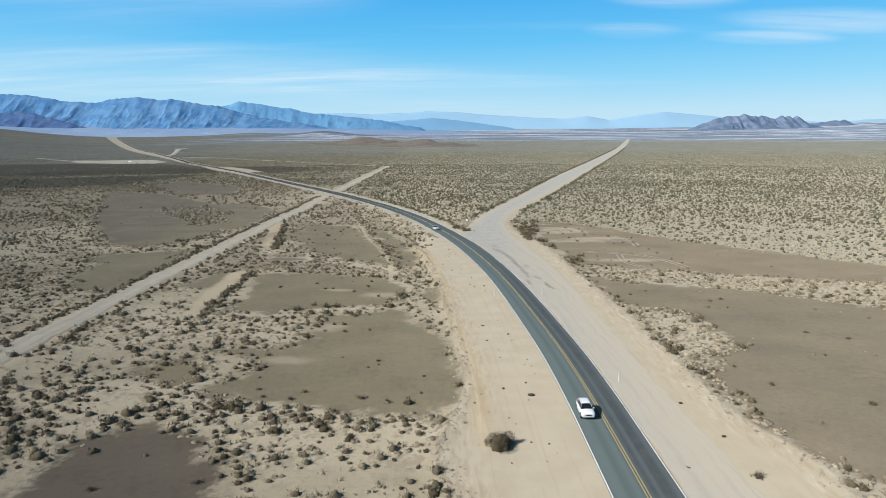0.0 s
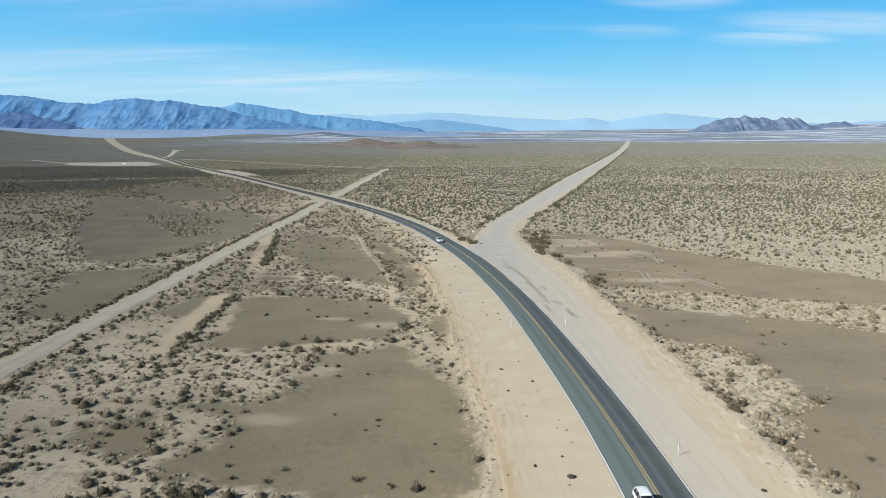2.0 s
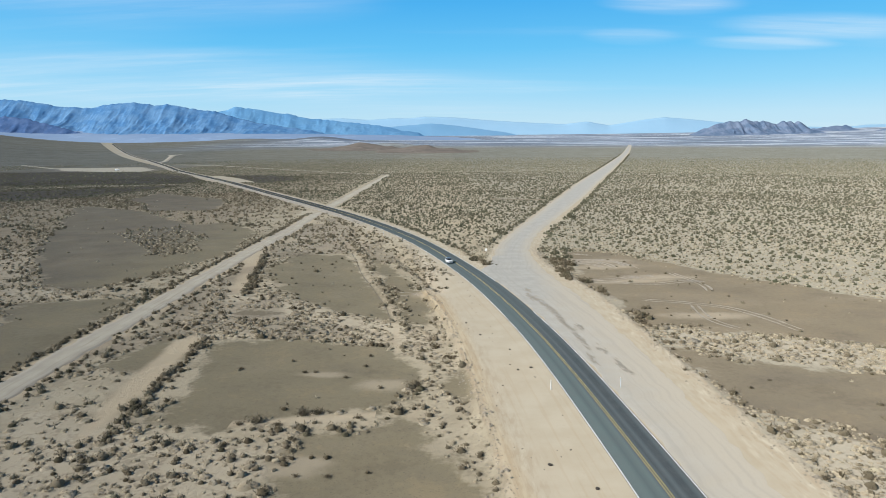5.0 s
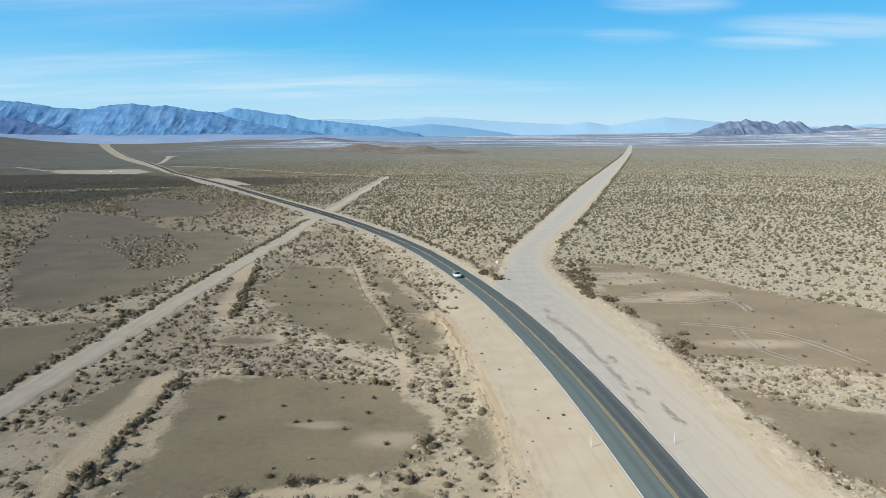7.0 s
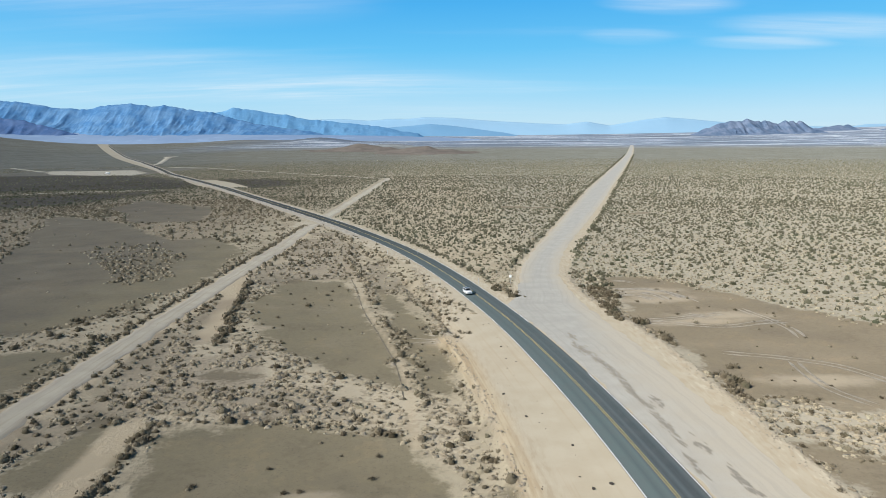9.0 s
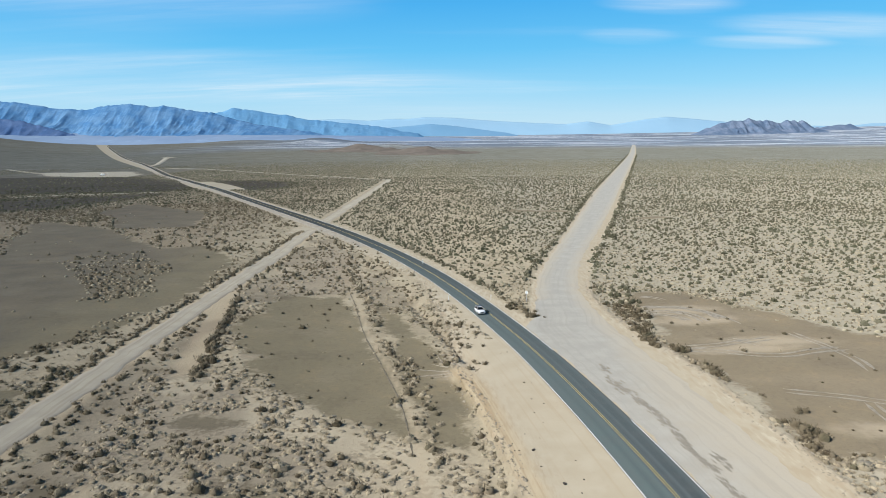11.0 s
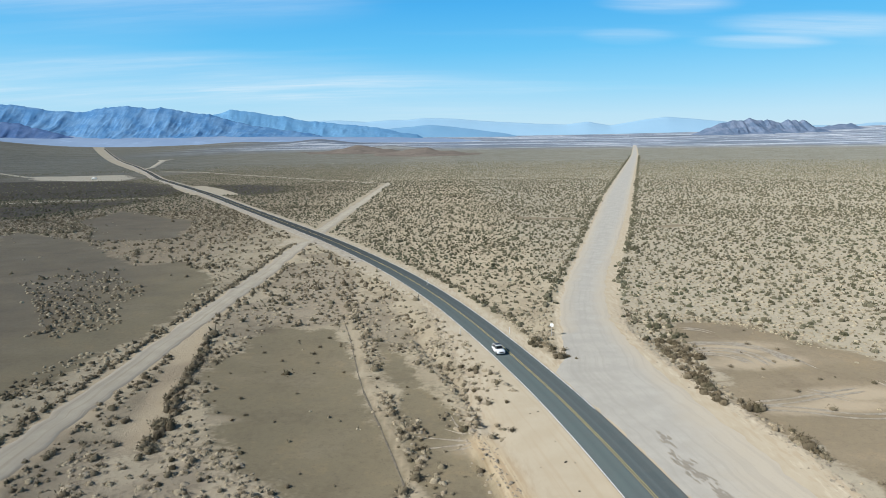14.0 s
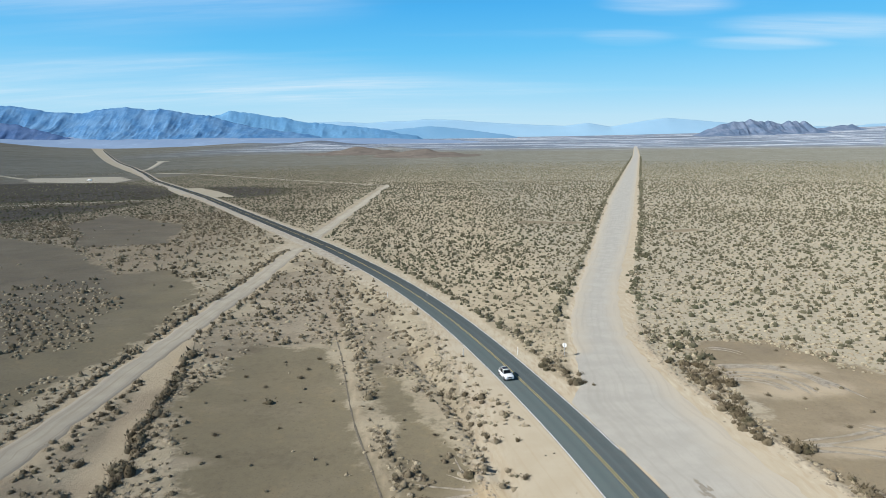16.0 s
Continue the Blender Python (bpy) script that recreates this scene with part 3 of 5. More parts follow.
# blown sand lying pale on the flats: x, y, half length, half breadth
DUST = [(-14.6, 135.2, 3.4, 2.2), (-25.0, 109.6, 5.0, 1.6), (-21.5, 111.6, 3.0, 1.4), (-48.0, 203.6, 4.2, 1.3), (-20.5, 122.7, 5.0, 1.0), (-24.8, 93.2, 4.0, 1.6), (42, 232, 8, 3.5), (42, 224, 9, 3.0), (52, 209, 10, 2.6), (44, 204.5, 11, 2.4), (50, 171, 9, 2.5), (-9, 196, 4.0, 2.4), (-24, 139.5, 3.5, 1.2)]


def dust(x, y):
    d = np.full(np.shape(x), -1e9)
    for cx, cy, a, b in DUST:
        d = np.maximum(d, 1 - np.hypot((x - cx) / a, (y - cy) / b))
    return d


def thickness(x, y):
    d = np.full(np.shape(x), -1e9)
    for poly in THICKETS:
        d = np.maximum(d, inside(poly, x, y))
    return d


# grey gravelly soil under the brush
GREY = [[(-68, 150), (-67, 198), (-59, 196), (-52, 188), (-46, 186), (-50, 180), (-46, 182), (-36, 177), (-26, 172), (-20, 166), (-30, 160), (-48, 157)], [(-80, 58), (-80, 80), (-52, 74), (-40, 60)],
        [(-63, 205), (-63, 345), (-57, 345), (-46, 322), (-36, 298), (-30, 276), (-26, 255), (-23, 235), (-30, 244), (-36, 256), (-53, 256), (-58, 230)]]


def dimness(x, y):
    """Where dark weathered gravel and close brush cover the ground, 0 to 1."""
    w = -(x + 0.30 * y) + (drift(x, y, 90, 41) - 0.5) * 160
    spots = np.zeros(np.shape(x))
    for poly in GREY:
        spots = np.maximum(spots, 0.5 * ease(inside(poly, x, y) + (drift(x, y, 9, 43) - 0.5) * 12, -2, 2.5))
    return spots + ease(w, 10, 190) * ease(y + (drift(x, y, 70, 42) - 0.5) * 150, 260, 620) * (1 - ease(y, 2400, 3200))


def height(x, y):
    """Height of the ground sheet."""
    x, y = np.asarray(x, float), np.asarray(y, float)
    d = np.hypot(x, y)
    z = 6.4e-6 * np.maximum(0, d - 800) ** 2
    z = z - 0.0066 * x * ease(d, 700, 3600)
    # the plain sinks a little towards the foot of the western range
    z = z - 0.0088 * d * ease(d, 600, 2600) * np.exp(-((x / np.maximum(y, 200.0) + 0.56) / 0.2) ** 2) * (y > 200)
    z = z + 52 * np.exp(-(((x + 2900) / 700) ** 2 + ((y - 3200) / 700) ** 2))
    z = z + 24 * np.exp(-(((x + 640) / 150) ** 2 + ((y - 3450) / 160) ** 2)) + 15 * np.exp(-(((x + 215) / 120) ** 2 + ((y - 2650) / 120) ** 2))
    z = z + 14 * np.exp(-(((x + 1050) / 260) ** 2 + ((y - 3500) / 120) ** 2))
    across = (x - road_x(y)) * road_turn(y)
    free = ease(np.abs(across), 5.0, 14.0) * ease(np.abs(x - LANE_X), 4, 9) * ease(np.maximum(track_l(y) - x, x - track_r(y)), 0.5, 8.0)
    z = z + free * ((drift(x, y, 26, 1) - 0.5) * 0.7 + (drift(x, y, 7, 2) - 0.5) * 0.30)
    left = -across
    fall = ease(left, 6, 15) * (1 - ease(left, 32, 55)) * ease(y, 175, 215) * (1 - ease(y, 290, 350))
    z = z - 1.1 * fall
    below = sand_l(y) - x
    z = z - (0.55 + 0.45 * ease(y, 140, 165)) * ease(below + (drift(x, y, 3.5, 6) - 0.5) * 1.6, -0.4, 0.8) * (1 - ease(below, 14, 40)) * ease(y, 62, 85) * (1 - ease(y, 192, 212))
    z = z - 0.75 * np.exp(-((x - gully_x(y) + 0.8 * (drift(x, y, 5, 8) - 0.5)) / 0.9) ** 2) * ease(y, 190, 202) * (1 - ease(y, 250, 268))
    near = (y > 20) & (y < 250)
    z = z + near * 0.38 * np.exp(-((x - sand_r(y)) / 1.3) ** 2) * (0.5 + drift(x, y, 4, 3))
    z = z + near * (y < 205) * 0.34 * np.exp(-((x - sand_l(y)) / 1.2) ** 2) * (0.5 + drift(x, y, 4, 4))
    return z


def spot(x, y):
    return float(height(np.array([x]), np.array([y]))[0])


def sheet(name, verts, tris, mat, attrs=(), parent=None):
    """One mesh object from arrays."""
    me = bpy.data.meshes.new(name)
    verts, tris = np.asarray(verts, np.float32), np.asarray(tris, np.int32)
    k = tris.shape[1]
    me.vertices.add(len(verts))
    me.vertices.foreach_set("co", verts.ravel())
    me.loops.add(tris.size)
    me.loops.foreach_set("vertex_index", tris.ravel())
    me.polygons.add(len(tris))
    me.polygons.foreach_set("loop_start", np.arange(0, tris.size, k, dtype=np.int32))
    me.update(calc_edges=True)
    me.validate()
    for key, values in attrs:
        a = me.attributes.new(key, "FLOAT", "POINT")
        a.data.foreach_set("value", np.asarray(values, np.float32).ravel())
    me.materials.append(mat)
    ob = new(name, me)
    if parent:
        ob.parent = parent
    return ob


def grid_faces(rows, cols):
    i = np.arange(rows * cols).reshape(rows, cols)
    return np.stack([i[:-1, :-1], i[:-1, 1:], i[1:, 1:], i[1:, :-1]], -1).reshape(-1, 4)


# ground: rows widen with distance
rows_y = [-400.0, -330.0, -260.0, -200.0, -150.0, -110.0, -80.0, -50.0, -25.0, -5.0, 10.0, 20.0, 28.0, 34.0]
while rows_y[-1] < 4900:
    rows_y.append(rows_y[-1] + max(0.9, 0.0072 * rows_y[-1]))
rows_y = np.array(rows_y)
u = np.linspace(-1, 1, 421)
u = np.sign(u) * (0.55 * np.abs(u) + 0.45 * np.abs(u) ** 2.2)
half_w = np.maximum(260, 0.93 * rows_y + 130)
GX = u[None, :] * half_w[:, None] - 6
GY = np.repeat(rows_y[:, None], len(u), 1)
GZ = height(GX, GY)
g_across, g_sand, g_bare, g_dark, g_track, _ = regions(GX, GY)
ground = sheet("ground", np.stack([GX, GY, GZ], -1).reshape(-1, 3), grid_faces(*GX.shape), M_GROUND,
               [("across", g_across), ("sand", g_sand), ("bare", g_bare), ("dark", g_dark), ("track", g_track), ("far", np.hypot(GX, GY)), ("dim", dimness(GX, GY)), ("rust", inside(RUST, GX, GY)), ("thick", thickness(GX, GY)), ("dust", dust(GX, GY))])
ground.data.polygons.foreach_set("use_smooth", np.ones(len(ground.data.polygons), bool))
tagged(ground, "sandy desert floor with bare gravel flats and scrub soil", "ground", kind="structure")


def stations(a, b, near=1.5, grow=0.012):
    out = [a]
    while out[-1] < b:
        out.append(out[-1] + max(near, grow * out[-1]))
    return np.array(out)


def ribbon(name, ys, left, right, cols, mat, rise, ragged=0.0, label="", category="", kind="structure", parent=None, beside=None):
    """A strip of ground cover between two lines x(y); left and right give x by y."""
    t = np.linspace(0, 1, cols)
    lx, rx = left(ys).copy(), right(ys).copy()
    if ragged:
        lx += ragged * (drift(ys, 0 * ys, 2.5, 11) + 0.6 * drift(ys, 0 * ys, 0.9, 12) - 0.8)
        rx += ragged * (drift(ys, 0 * ys, 2.5, 13) + 0.6 * drift(ys, 0 * ys, 0.9, 14) - 0.8)
    t = np.concatenate([[0.0], np.linspace(0.03, 0.97, cols - 2), [1.0]])
    X = lx[:, None] * (1 - t) + rx[:, None] * t
    Y = np.repeat(ys[:, None], cols, 1)
    Z = height(X, Y) + rise + 1.2e-4 * np.hypot(X, Y)
    Z[:, 0] -= 0.09 + 1.5e-4 * np.abs(ys)
    Z[:, -1] -= 0.09 + 1.5e-4 * np.abs(ys)
    # up to the station "beside" it lies against the asphalt, with no sandy edge on that side
    inner = np.minimum(X - lx[:, None] + (20 * (1 - ease(Y, beside, beside + 25)) if beside else 0), rx[:, None] - X)
    if beside:
        # windblown sand covers much of the wide apron
        inner = inner * (1 - 0.66 * (1 - ease(Y, beside - 45, beside + 10)))
    across = X - (lx + rx)[:, None] / 2
    ob = sheet(name, np.stack([X, Y, Z], -1).reshape(-1, 3), grid_faces(*X.shape), mat, [("across", across), ("inner", inner)], parent)
    if kind:
        tagged(ob, label, category, kind=kind)
    return ob


# the paved road, as offsets from its centre line
def road_strip(name, ys, a, b, cols, mat, rise, parent=None, label="", kind=""):
    t = np.linspace(a, b, cols)
    g = (road_x(ys + 2) - road_x(ys - 2)) / 4
    n = np.sqrt(1 + g * g)
    X = road_x(ys)[:, None] + t[None, :] / n[:, None]
    Y = ys[:, None] - t[None, :] * (g / n)[:, None]
    Z = height(road_x(ys), ys)[:, None] + rise + 1.6e-4 * np.abs(Y) + 0.03 * (1 - (t / 3.8) ** 2)[None, :] + 0 * X
    ob = sheet(name, np.stack([X, Y, Z], -1).reshape(-1, 3), grid_faces(*X.shape), mat, [("across", 0 * X + t[None, :])], parent)
    if kind:
        tagged(ob, label, "road", kind=kind)
    elif label:
        tagged(ob, label)
    return ob


ROAD_YS = stations(-400, 3420, 2.0, 0.010)
road = road_strip("road", ROAD_YS, -3.56, 3.56, 13, M_ASPHALT, 0.06, None, "two-lane asphalt road with darker wheel tracks, curving away", "structure")
road_strip("edge_line", ROAD_YS, -3.50, -3.37, 2, M_WHITE_LINE, 0.072, road, "white edge line")
road_strip("edge_line", stations(-400, 174, 2.0), 3.37, 3.50, 2, M_WHITE_LINE, 0.072, road, "white edge line")
road_strip("edge_line", stations(204, 3420, 2.0, 0.01), 3.37, 3.50, 2, M_WHITE_LINE, 0.072, road, "white edge line")
road_strip("centre_line", ROAD_YS, -0.20, -0.10, 2, M_YELLOW_LINE, 0.072, road, "yellow centre line")
road_strip("centre_line", ROAD_YS, 0.10, 0.20, 2, M_YELLOW_LINE, 0.072, road, "yellow centre line")

M_SHOULDER = plain("sandy_shoulder", (0.425, 0.375, 0.290), 0.95, size=0.5, speck=0.18)
road_strip("shoulder", stations(330, 700, 3.0, 0.01), -7.6, -3.9, 4, M_SHOULDER, 0.03, road, "pale sandy shoulder")
road_strip("shoulder", stations(700, 3300, 6.0, 0.01), -10.5, -3.9, 4, M_SHOULDER, 0.03, road, "pale sandy shoulder")

# gravel roads
ribbon("dirt_road_1", stations(-400, 2750, 1.2, 0.006), lambda y: np.maximum(track_l(y), road_x(y) + 3.6 / road_turn(y)), track_r, 15, M_DIRT, 0.035, 0.8,
       "pale graded gravel road joining the asphalt in a wide apron", "dirt road", beside=222)
ribbon("dirt_road_2", stations(-400, 372, 0.9), lambda y: LANE_X - 3.1 + 0 * y, lambda y: LANE_X + 2.8 + 0 * y, 9, M_LANE, 0.014, 0.9,
       "straight pale dirt road with wheel ruts between rows of brush", "dirt road")
ribbon("dirt_road_3", stations(396, 775, 1.5), lambda y: -73.6 + 0.008 * (y - 400), lambda y: -67.6 + 0.010 * (y - 400), 9, M_LANE, 0.03, 1.3,
       "pale dirt road running on from the asphalt into the brush", "dirt road")
# gravel lot, side tracks and far strips
ribbon("dirt_lot", stations(910, 1095, 3.0, 0.003), eased([910, 935, 968, 1010, 1070, 1105, 1195], [-424, -480, -556, -590, -630, -648, -650], 6), eased([910, 960, 990, 1085, 1195], [-415, -430, -438, -496, -558], 6), 13, M_LANE, 0.12, 14.0,
       "pale scraped gravel lot beside the asphalt road", "dirt lot")
ribbon("dirt_track_3", stations(1075, 1255, 4.0, 0.004), eased([1075, 1255], [-642, -812], 10), eased([1075, 1255], [-628, -800], 10), 5, M_LANE, 0.14, 3.0,
       "narrow pale track leading off the gravel lot", "dirt track")
ribbon("dirt_track_4", stations(560, 626, 1.5, 0.004), eased([560, 588, 604, 612, 626], [-420, -356, -322, -300, -256], 10), eased([560, 588, 604, 612, 626], [-408, -344, -306, -280, -244], 10), 5, M_LANE, 0.08, 2.0,
       "faint pale track across the dark gravel", "dirt track")
ribbon("dirt_track_1", stations(772, 1195, 2.5, 0.004), eased([765, 794, 928, 1133, 1195], [-72, -96, -219, -403, -494], 10), eased([765, 794, 928, 1133, 1195], [-63, -85, -209, -390, -478], 10), 7, M_LANE, 0.22, 1.5,
       "narrow pale track branching through the brush", "dirt track")
ribbon("dirt_track_2", stations(1300, 2040, 5, 0.005), eased([1300, 1431, 1950, 2040], [-584, -617, -823, -870], 20), eased([1300, 1431, 1950, 2040], [-574, -606, -806, -822], 20), 5, M_LANE, 0.08, 2.0,
       "short pale spur track ending in the brush", "dirt track")



def wheel_mark(points, shift, wide, rise=0.02):
    """A flat ragged strip along a smooth line, moved sideways."""
    p = np.array(points, float)
    k = np.concatenate([[0], np.cumsum(np.hypot(*np.diff(p, axis=0).T))])
    t = np.arange(0, k[-1], 0.45)
    line = np.stack([np.interp(t, k, p[:, 0]), np.interp(t, k, p[:, 1])], -1)
    for _ in range(40):
        line[1:-1] = 0.5 * line[1:-1] + 0.25 * (line[:-2] + line[2:])
    g = np.gradient(line, axis=0)
    n = np.stack([-g[:, 1], g[:, 0]], -1) / np.linalg.norm(g, axis=1)[:, None]
    half = wide * 0.5 * (0.45 + drift(t, 0 * t, 1.6, 91)) * np.clip(np.minimum(t, t[-1] - t) / 2.0, 0.05, 1)
    X = np.stack([line[:, 0] + n[:, 0] * (shift + q * half) for q in (-1, 0, 1)], -1)
    Y = np.stack([line[:, 1] + n[:, 1] * (shift + q * half) for q in (-1, 0, 1)], -1)
    Z = height(X, Y) + rise
    Z[:, 1] += 0.03
    return np.stack([X, Y, Z], -1).reshape(-1, 3), grid_faces(*X.shape)


M_MARK = plain("scraped_sand", (0.415, 0.357, 0.270), 0.95, size=1.2, speck=0.25)
vs, fs, at = [], [], 0
for line, shifts, wide in (([(34.4, 234.8), (39, 234.9), (43.5, 233.6), (46.3, 231), (47.8, 228), (48, 223)], (0, 1.2), 0.75), ([(33.2, 232), (38, 231.8), (42.5, 230.2), (44.4, 226.5), (44.5, 222)], (-0.6, 0.7), 0.7),
                           ([(33.5, 229.2), (37.5, 228.6), (40.3, 227), (41, 222.8)], (0, 1.0), 0.55), ([(36.5, 244.7), (40.5, 243.8), (41.8, 240.5)], (0, 1.1), 0.5), ([(43.5, 210.3), (46.2, 208.4), (48.4, 205.2)], (0, 1.3), 0.5),
                           ([(37, 236.5), (43.8, 232.9), (49.4, 228), (51, 219)], (0,), 0.5), ([(57.7, 214), (59.9, 206.4), (61, 198), (59.6, 192)], (-0.7, 0.7), 0.45),
                           ([(50.8, 180), (49.3, 170), (50, 165.3), (52.5, 161)], (-0.7, 0.7), 0.4), ([(40.6, 184), (48.4, 181.5), (56.7, 177.6), (59.8, 171), (63, 160)], (0, 1.5), 0.4),
                           ([(33, 205), (39.5, 203.8), (44, 201), (50, 200.5), (63, 204.6)], (-0.8, 0.8), 0.45), ([(33.7, 205.4), (39, 206), (45.5, 208), (53, 210)], (0, 1.4), 0.4)):
    for shift in shifts:
        v, f = wheel_mark(line, shift, wide * 1.4)
        vs.append(v)
        fs.append(f + at)
        at += len(v)
tagged(sheet("tyre_marks", np.concatenate(vs), np.concatenate(fs), M_MARK), "pale curved wheel marks scraped into the gravel flat", "tyre mark", kind="stuff")
vs, fs, at = [], [], 0
for line, wide in (([(-9.6, 197), (-12, 197.4), (-14.5, 196.2), (-17.5, 196)], 0.5), ([(-9.8, 197.6), (-12.5, 198.8), (-15.5, 198.6), (-18, 199.6)], 0.45), ([(-9.4, 198.5), (-11.5, 200.5), (-14.2, 201.6)], 0.4),
                   ([(-9.6, 196.4), (-11.4, 195.4), (-13.4, 195.6)], 0.4), ([(-10.4, 199), (-12.4, 203), (-12.8, 206)], 0.35)):
    v, f = wheel_mark(line, 0.0, wide)
    vs.append(v)
    fs.append(f + at)
    at += len(v)
tagged(sheet("washed_sand", np.concatenate(vs), np.concatenate(fs), M_MARK), "thin pale fingers of washed sand below the bank", "sand", kind="stuff")
M_RUT = plain("dark_rut", (0.190, 0.160, 0.115), 0.95, size=1.2, speck=0.25)
ys = np.linspace(168, 262, 20)
v, f = wheel_mark(np.stack([thin_x(ys), ys], -1), -0.1, 0.26)
tagged(sheet("wheel_rut", v, f, M_RUT), "narrow dark wheel rut along the faint track", "wheel rut", kind="stuff")

# ---------------------------------------------------------------- far ranges


def mountain(name, y0, crest, depth, mat, label, cols=260, rows=44, seed=0, carve=0.5, size=150.0, power=1.55):
    """A range from a skyline of (x, z) stations, cut by gullies that run down its face."""
    cx, cz = [p[0] for p in crest], [p[1] for p in crest]
    xs = np.linspace(cx[0], cx[-1], cols)
    v = np.linspace(0, 1, rows)
    X, V = np.meshgrid(xs, v)
    top = np.interp(xs, cx, cz)
    jag = ((drift(xs, 0 * xs, 70, seed + 5) - 0.5) * 14 + (drift(xs, 0 * xs, 24, seed + 6) - 0.5) * 9) * min(1.0, carve * 2)
    S = np.where(V < 0.62, np.clip(V / 0.62, 0, 1) ** power, 1 - 0.9 * ease(V, 0.62, 1.05))
    gully, amp, total = 0, 1.0, 0
    for o in range(6):
        q = size / 1.9 ** o
        ridge = 1 - np.abs(drift(X + 37 * o + 0.25 * size * drift(X, V * depth, size, seed + 3), V * depth * 0.62 + 50 * o, q, seed + 11 + o) * 2 - 1)
        gully, total, amp = gully + amp * ridge, total + amp, amp * 0.60
    gully = 1 - gully / total
    cut = 1 - carve * 1.5 * gully * np.clip(1.08 - S, 0.04, 1)
    Y = y0 + depth * (V - 0.62) + (gully - 0.4) * depth * 0.5 * carve * (1 - S) * (V < 0.62)
    foot = height(X, Y) - 4
    Z = foot + (top[None, :] - foot) * np.clip(S, 0, 1) * cut + jag[None, :] * np.clip(S, 0, 1) ** 5
    ob = sheet(name, np.stack([X, Y, Z], -1).reshape(-1, 3), grid_faces(*X.shape), mat)
    return tagged(ob, label, "mountain", kind="structure")


# Blue-tinted base colours below carry the haze of distance.
M_RANGE = mountain_material("hazy_blue_range", (0.074, 0.190, 0.365), (0.122, 0.248, 0.415), 0.011)
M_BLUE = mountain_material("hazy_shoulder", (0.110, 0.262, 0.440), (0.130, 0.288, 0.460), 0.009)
M_SPUR = mountain_material("hazy_spur", (0.062, 0.120, 0.250), (0.095, 0.155, 0.285), 0.014)
M_PALE = mountain_material("hazy_pale_range", (0.285, 0.458, 0.595), (0.295, 0.467, 0.602), 0.006, 0.0)
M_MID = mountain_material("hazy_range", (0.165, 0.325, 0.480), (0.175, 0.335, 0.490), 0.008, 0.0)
M_BUTTE = mountain_material("hazy_butte", (0.105, 0.155, 0.235), (0.170, 0.215, 0.295), 0.016)
M_FAN = mountain_material("hazy_fan", (0.205, 0.290, 0.420), (0.230, 0.315, 0.440), 0.004)
M_BROWN = mountain_material("brown_hill", (0.165, 0.142, 0.122), (0.200, 0.172, 0.145), 0.020)
# The fan's lilac tone paints in haze lying at the range's foot.
mountain("backdrop_fan", 4060, [(-3500, 150), (-2900, 142), (-2300, 128), (-1800, 118), (-1300, 108), (-800, 98), (-300, 88), (0, 76), (260, 60), (420, 30)], 720, M_FAN, "gravel fan at the foot of the range, coloured with haze", 200, 24, 35, 0.05, 200, 1.0)
mountain("backdrop_hill_1", 2370, [(-560, 10), (-470, 18), (-370, 33), (-310, 41), (-235, 32), (-140, 20), (-60, 10)], 420, M_BROWN, "low brown hill on the edge of the basin", 120, 30, 37, 0.30, 60, 1.1)
mountain("backdrop_hill_2", 2070, [(-260, 5), (-170, 17), (-110, 25), (-55, 28), (30, 21), (150, 5)], 420, M_BROWN, "low reddish hill on the edge of the basin", 120, 30, 39, 0.25, 60, 1.1)
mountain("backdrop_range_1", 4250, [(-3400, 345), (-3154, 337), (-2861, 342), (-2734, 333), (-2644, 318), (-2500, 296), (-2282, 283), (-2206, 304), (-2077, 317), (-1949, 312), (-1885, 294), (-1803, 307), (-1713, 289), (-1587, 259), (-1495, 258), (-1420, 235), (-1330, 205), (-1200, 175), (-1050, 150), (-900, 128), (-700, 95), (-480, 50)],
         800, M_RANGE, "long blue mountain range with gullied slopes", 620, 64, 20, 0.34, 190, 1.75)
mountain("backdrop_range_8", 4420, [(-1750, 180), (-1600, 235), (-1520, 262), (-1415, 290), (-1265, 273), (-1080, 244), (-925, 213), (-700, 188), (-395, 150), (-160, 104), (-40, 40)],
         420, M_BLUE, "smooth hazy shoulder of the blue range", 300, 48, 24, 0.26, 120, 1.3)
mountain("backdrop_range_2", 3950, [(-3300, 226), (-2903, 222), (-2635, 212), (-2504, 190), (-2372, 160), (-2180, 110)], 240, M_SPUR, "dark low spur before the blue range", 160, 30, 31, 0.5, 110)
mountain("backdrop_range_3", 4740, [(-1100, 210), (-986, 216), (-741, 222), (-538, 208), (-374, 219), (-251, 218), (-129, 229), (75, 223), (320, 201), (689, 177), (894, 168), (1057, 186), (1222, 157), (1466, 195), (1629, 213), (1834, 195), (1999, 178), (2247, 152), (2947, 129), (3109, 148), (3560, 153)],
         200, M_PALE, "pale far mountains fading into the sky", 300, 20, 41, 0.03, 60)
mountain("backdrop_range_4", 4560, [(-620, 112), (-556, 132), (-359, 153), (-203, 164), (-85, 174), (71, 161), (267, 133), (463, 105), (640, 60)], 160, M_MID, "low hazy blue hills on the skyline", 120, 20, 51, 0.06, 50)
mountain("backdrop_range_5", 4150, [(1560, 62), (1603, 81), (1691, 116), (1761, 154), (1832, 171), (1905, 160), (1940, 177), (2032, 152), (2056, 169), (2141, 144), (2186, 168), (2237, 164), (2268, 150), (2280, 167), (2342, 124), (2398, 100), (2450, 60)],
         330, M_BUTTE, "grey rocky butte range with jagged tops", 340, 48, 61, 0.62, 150)
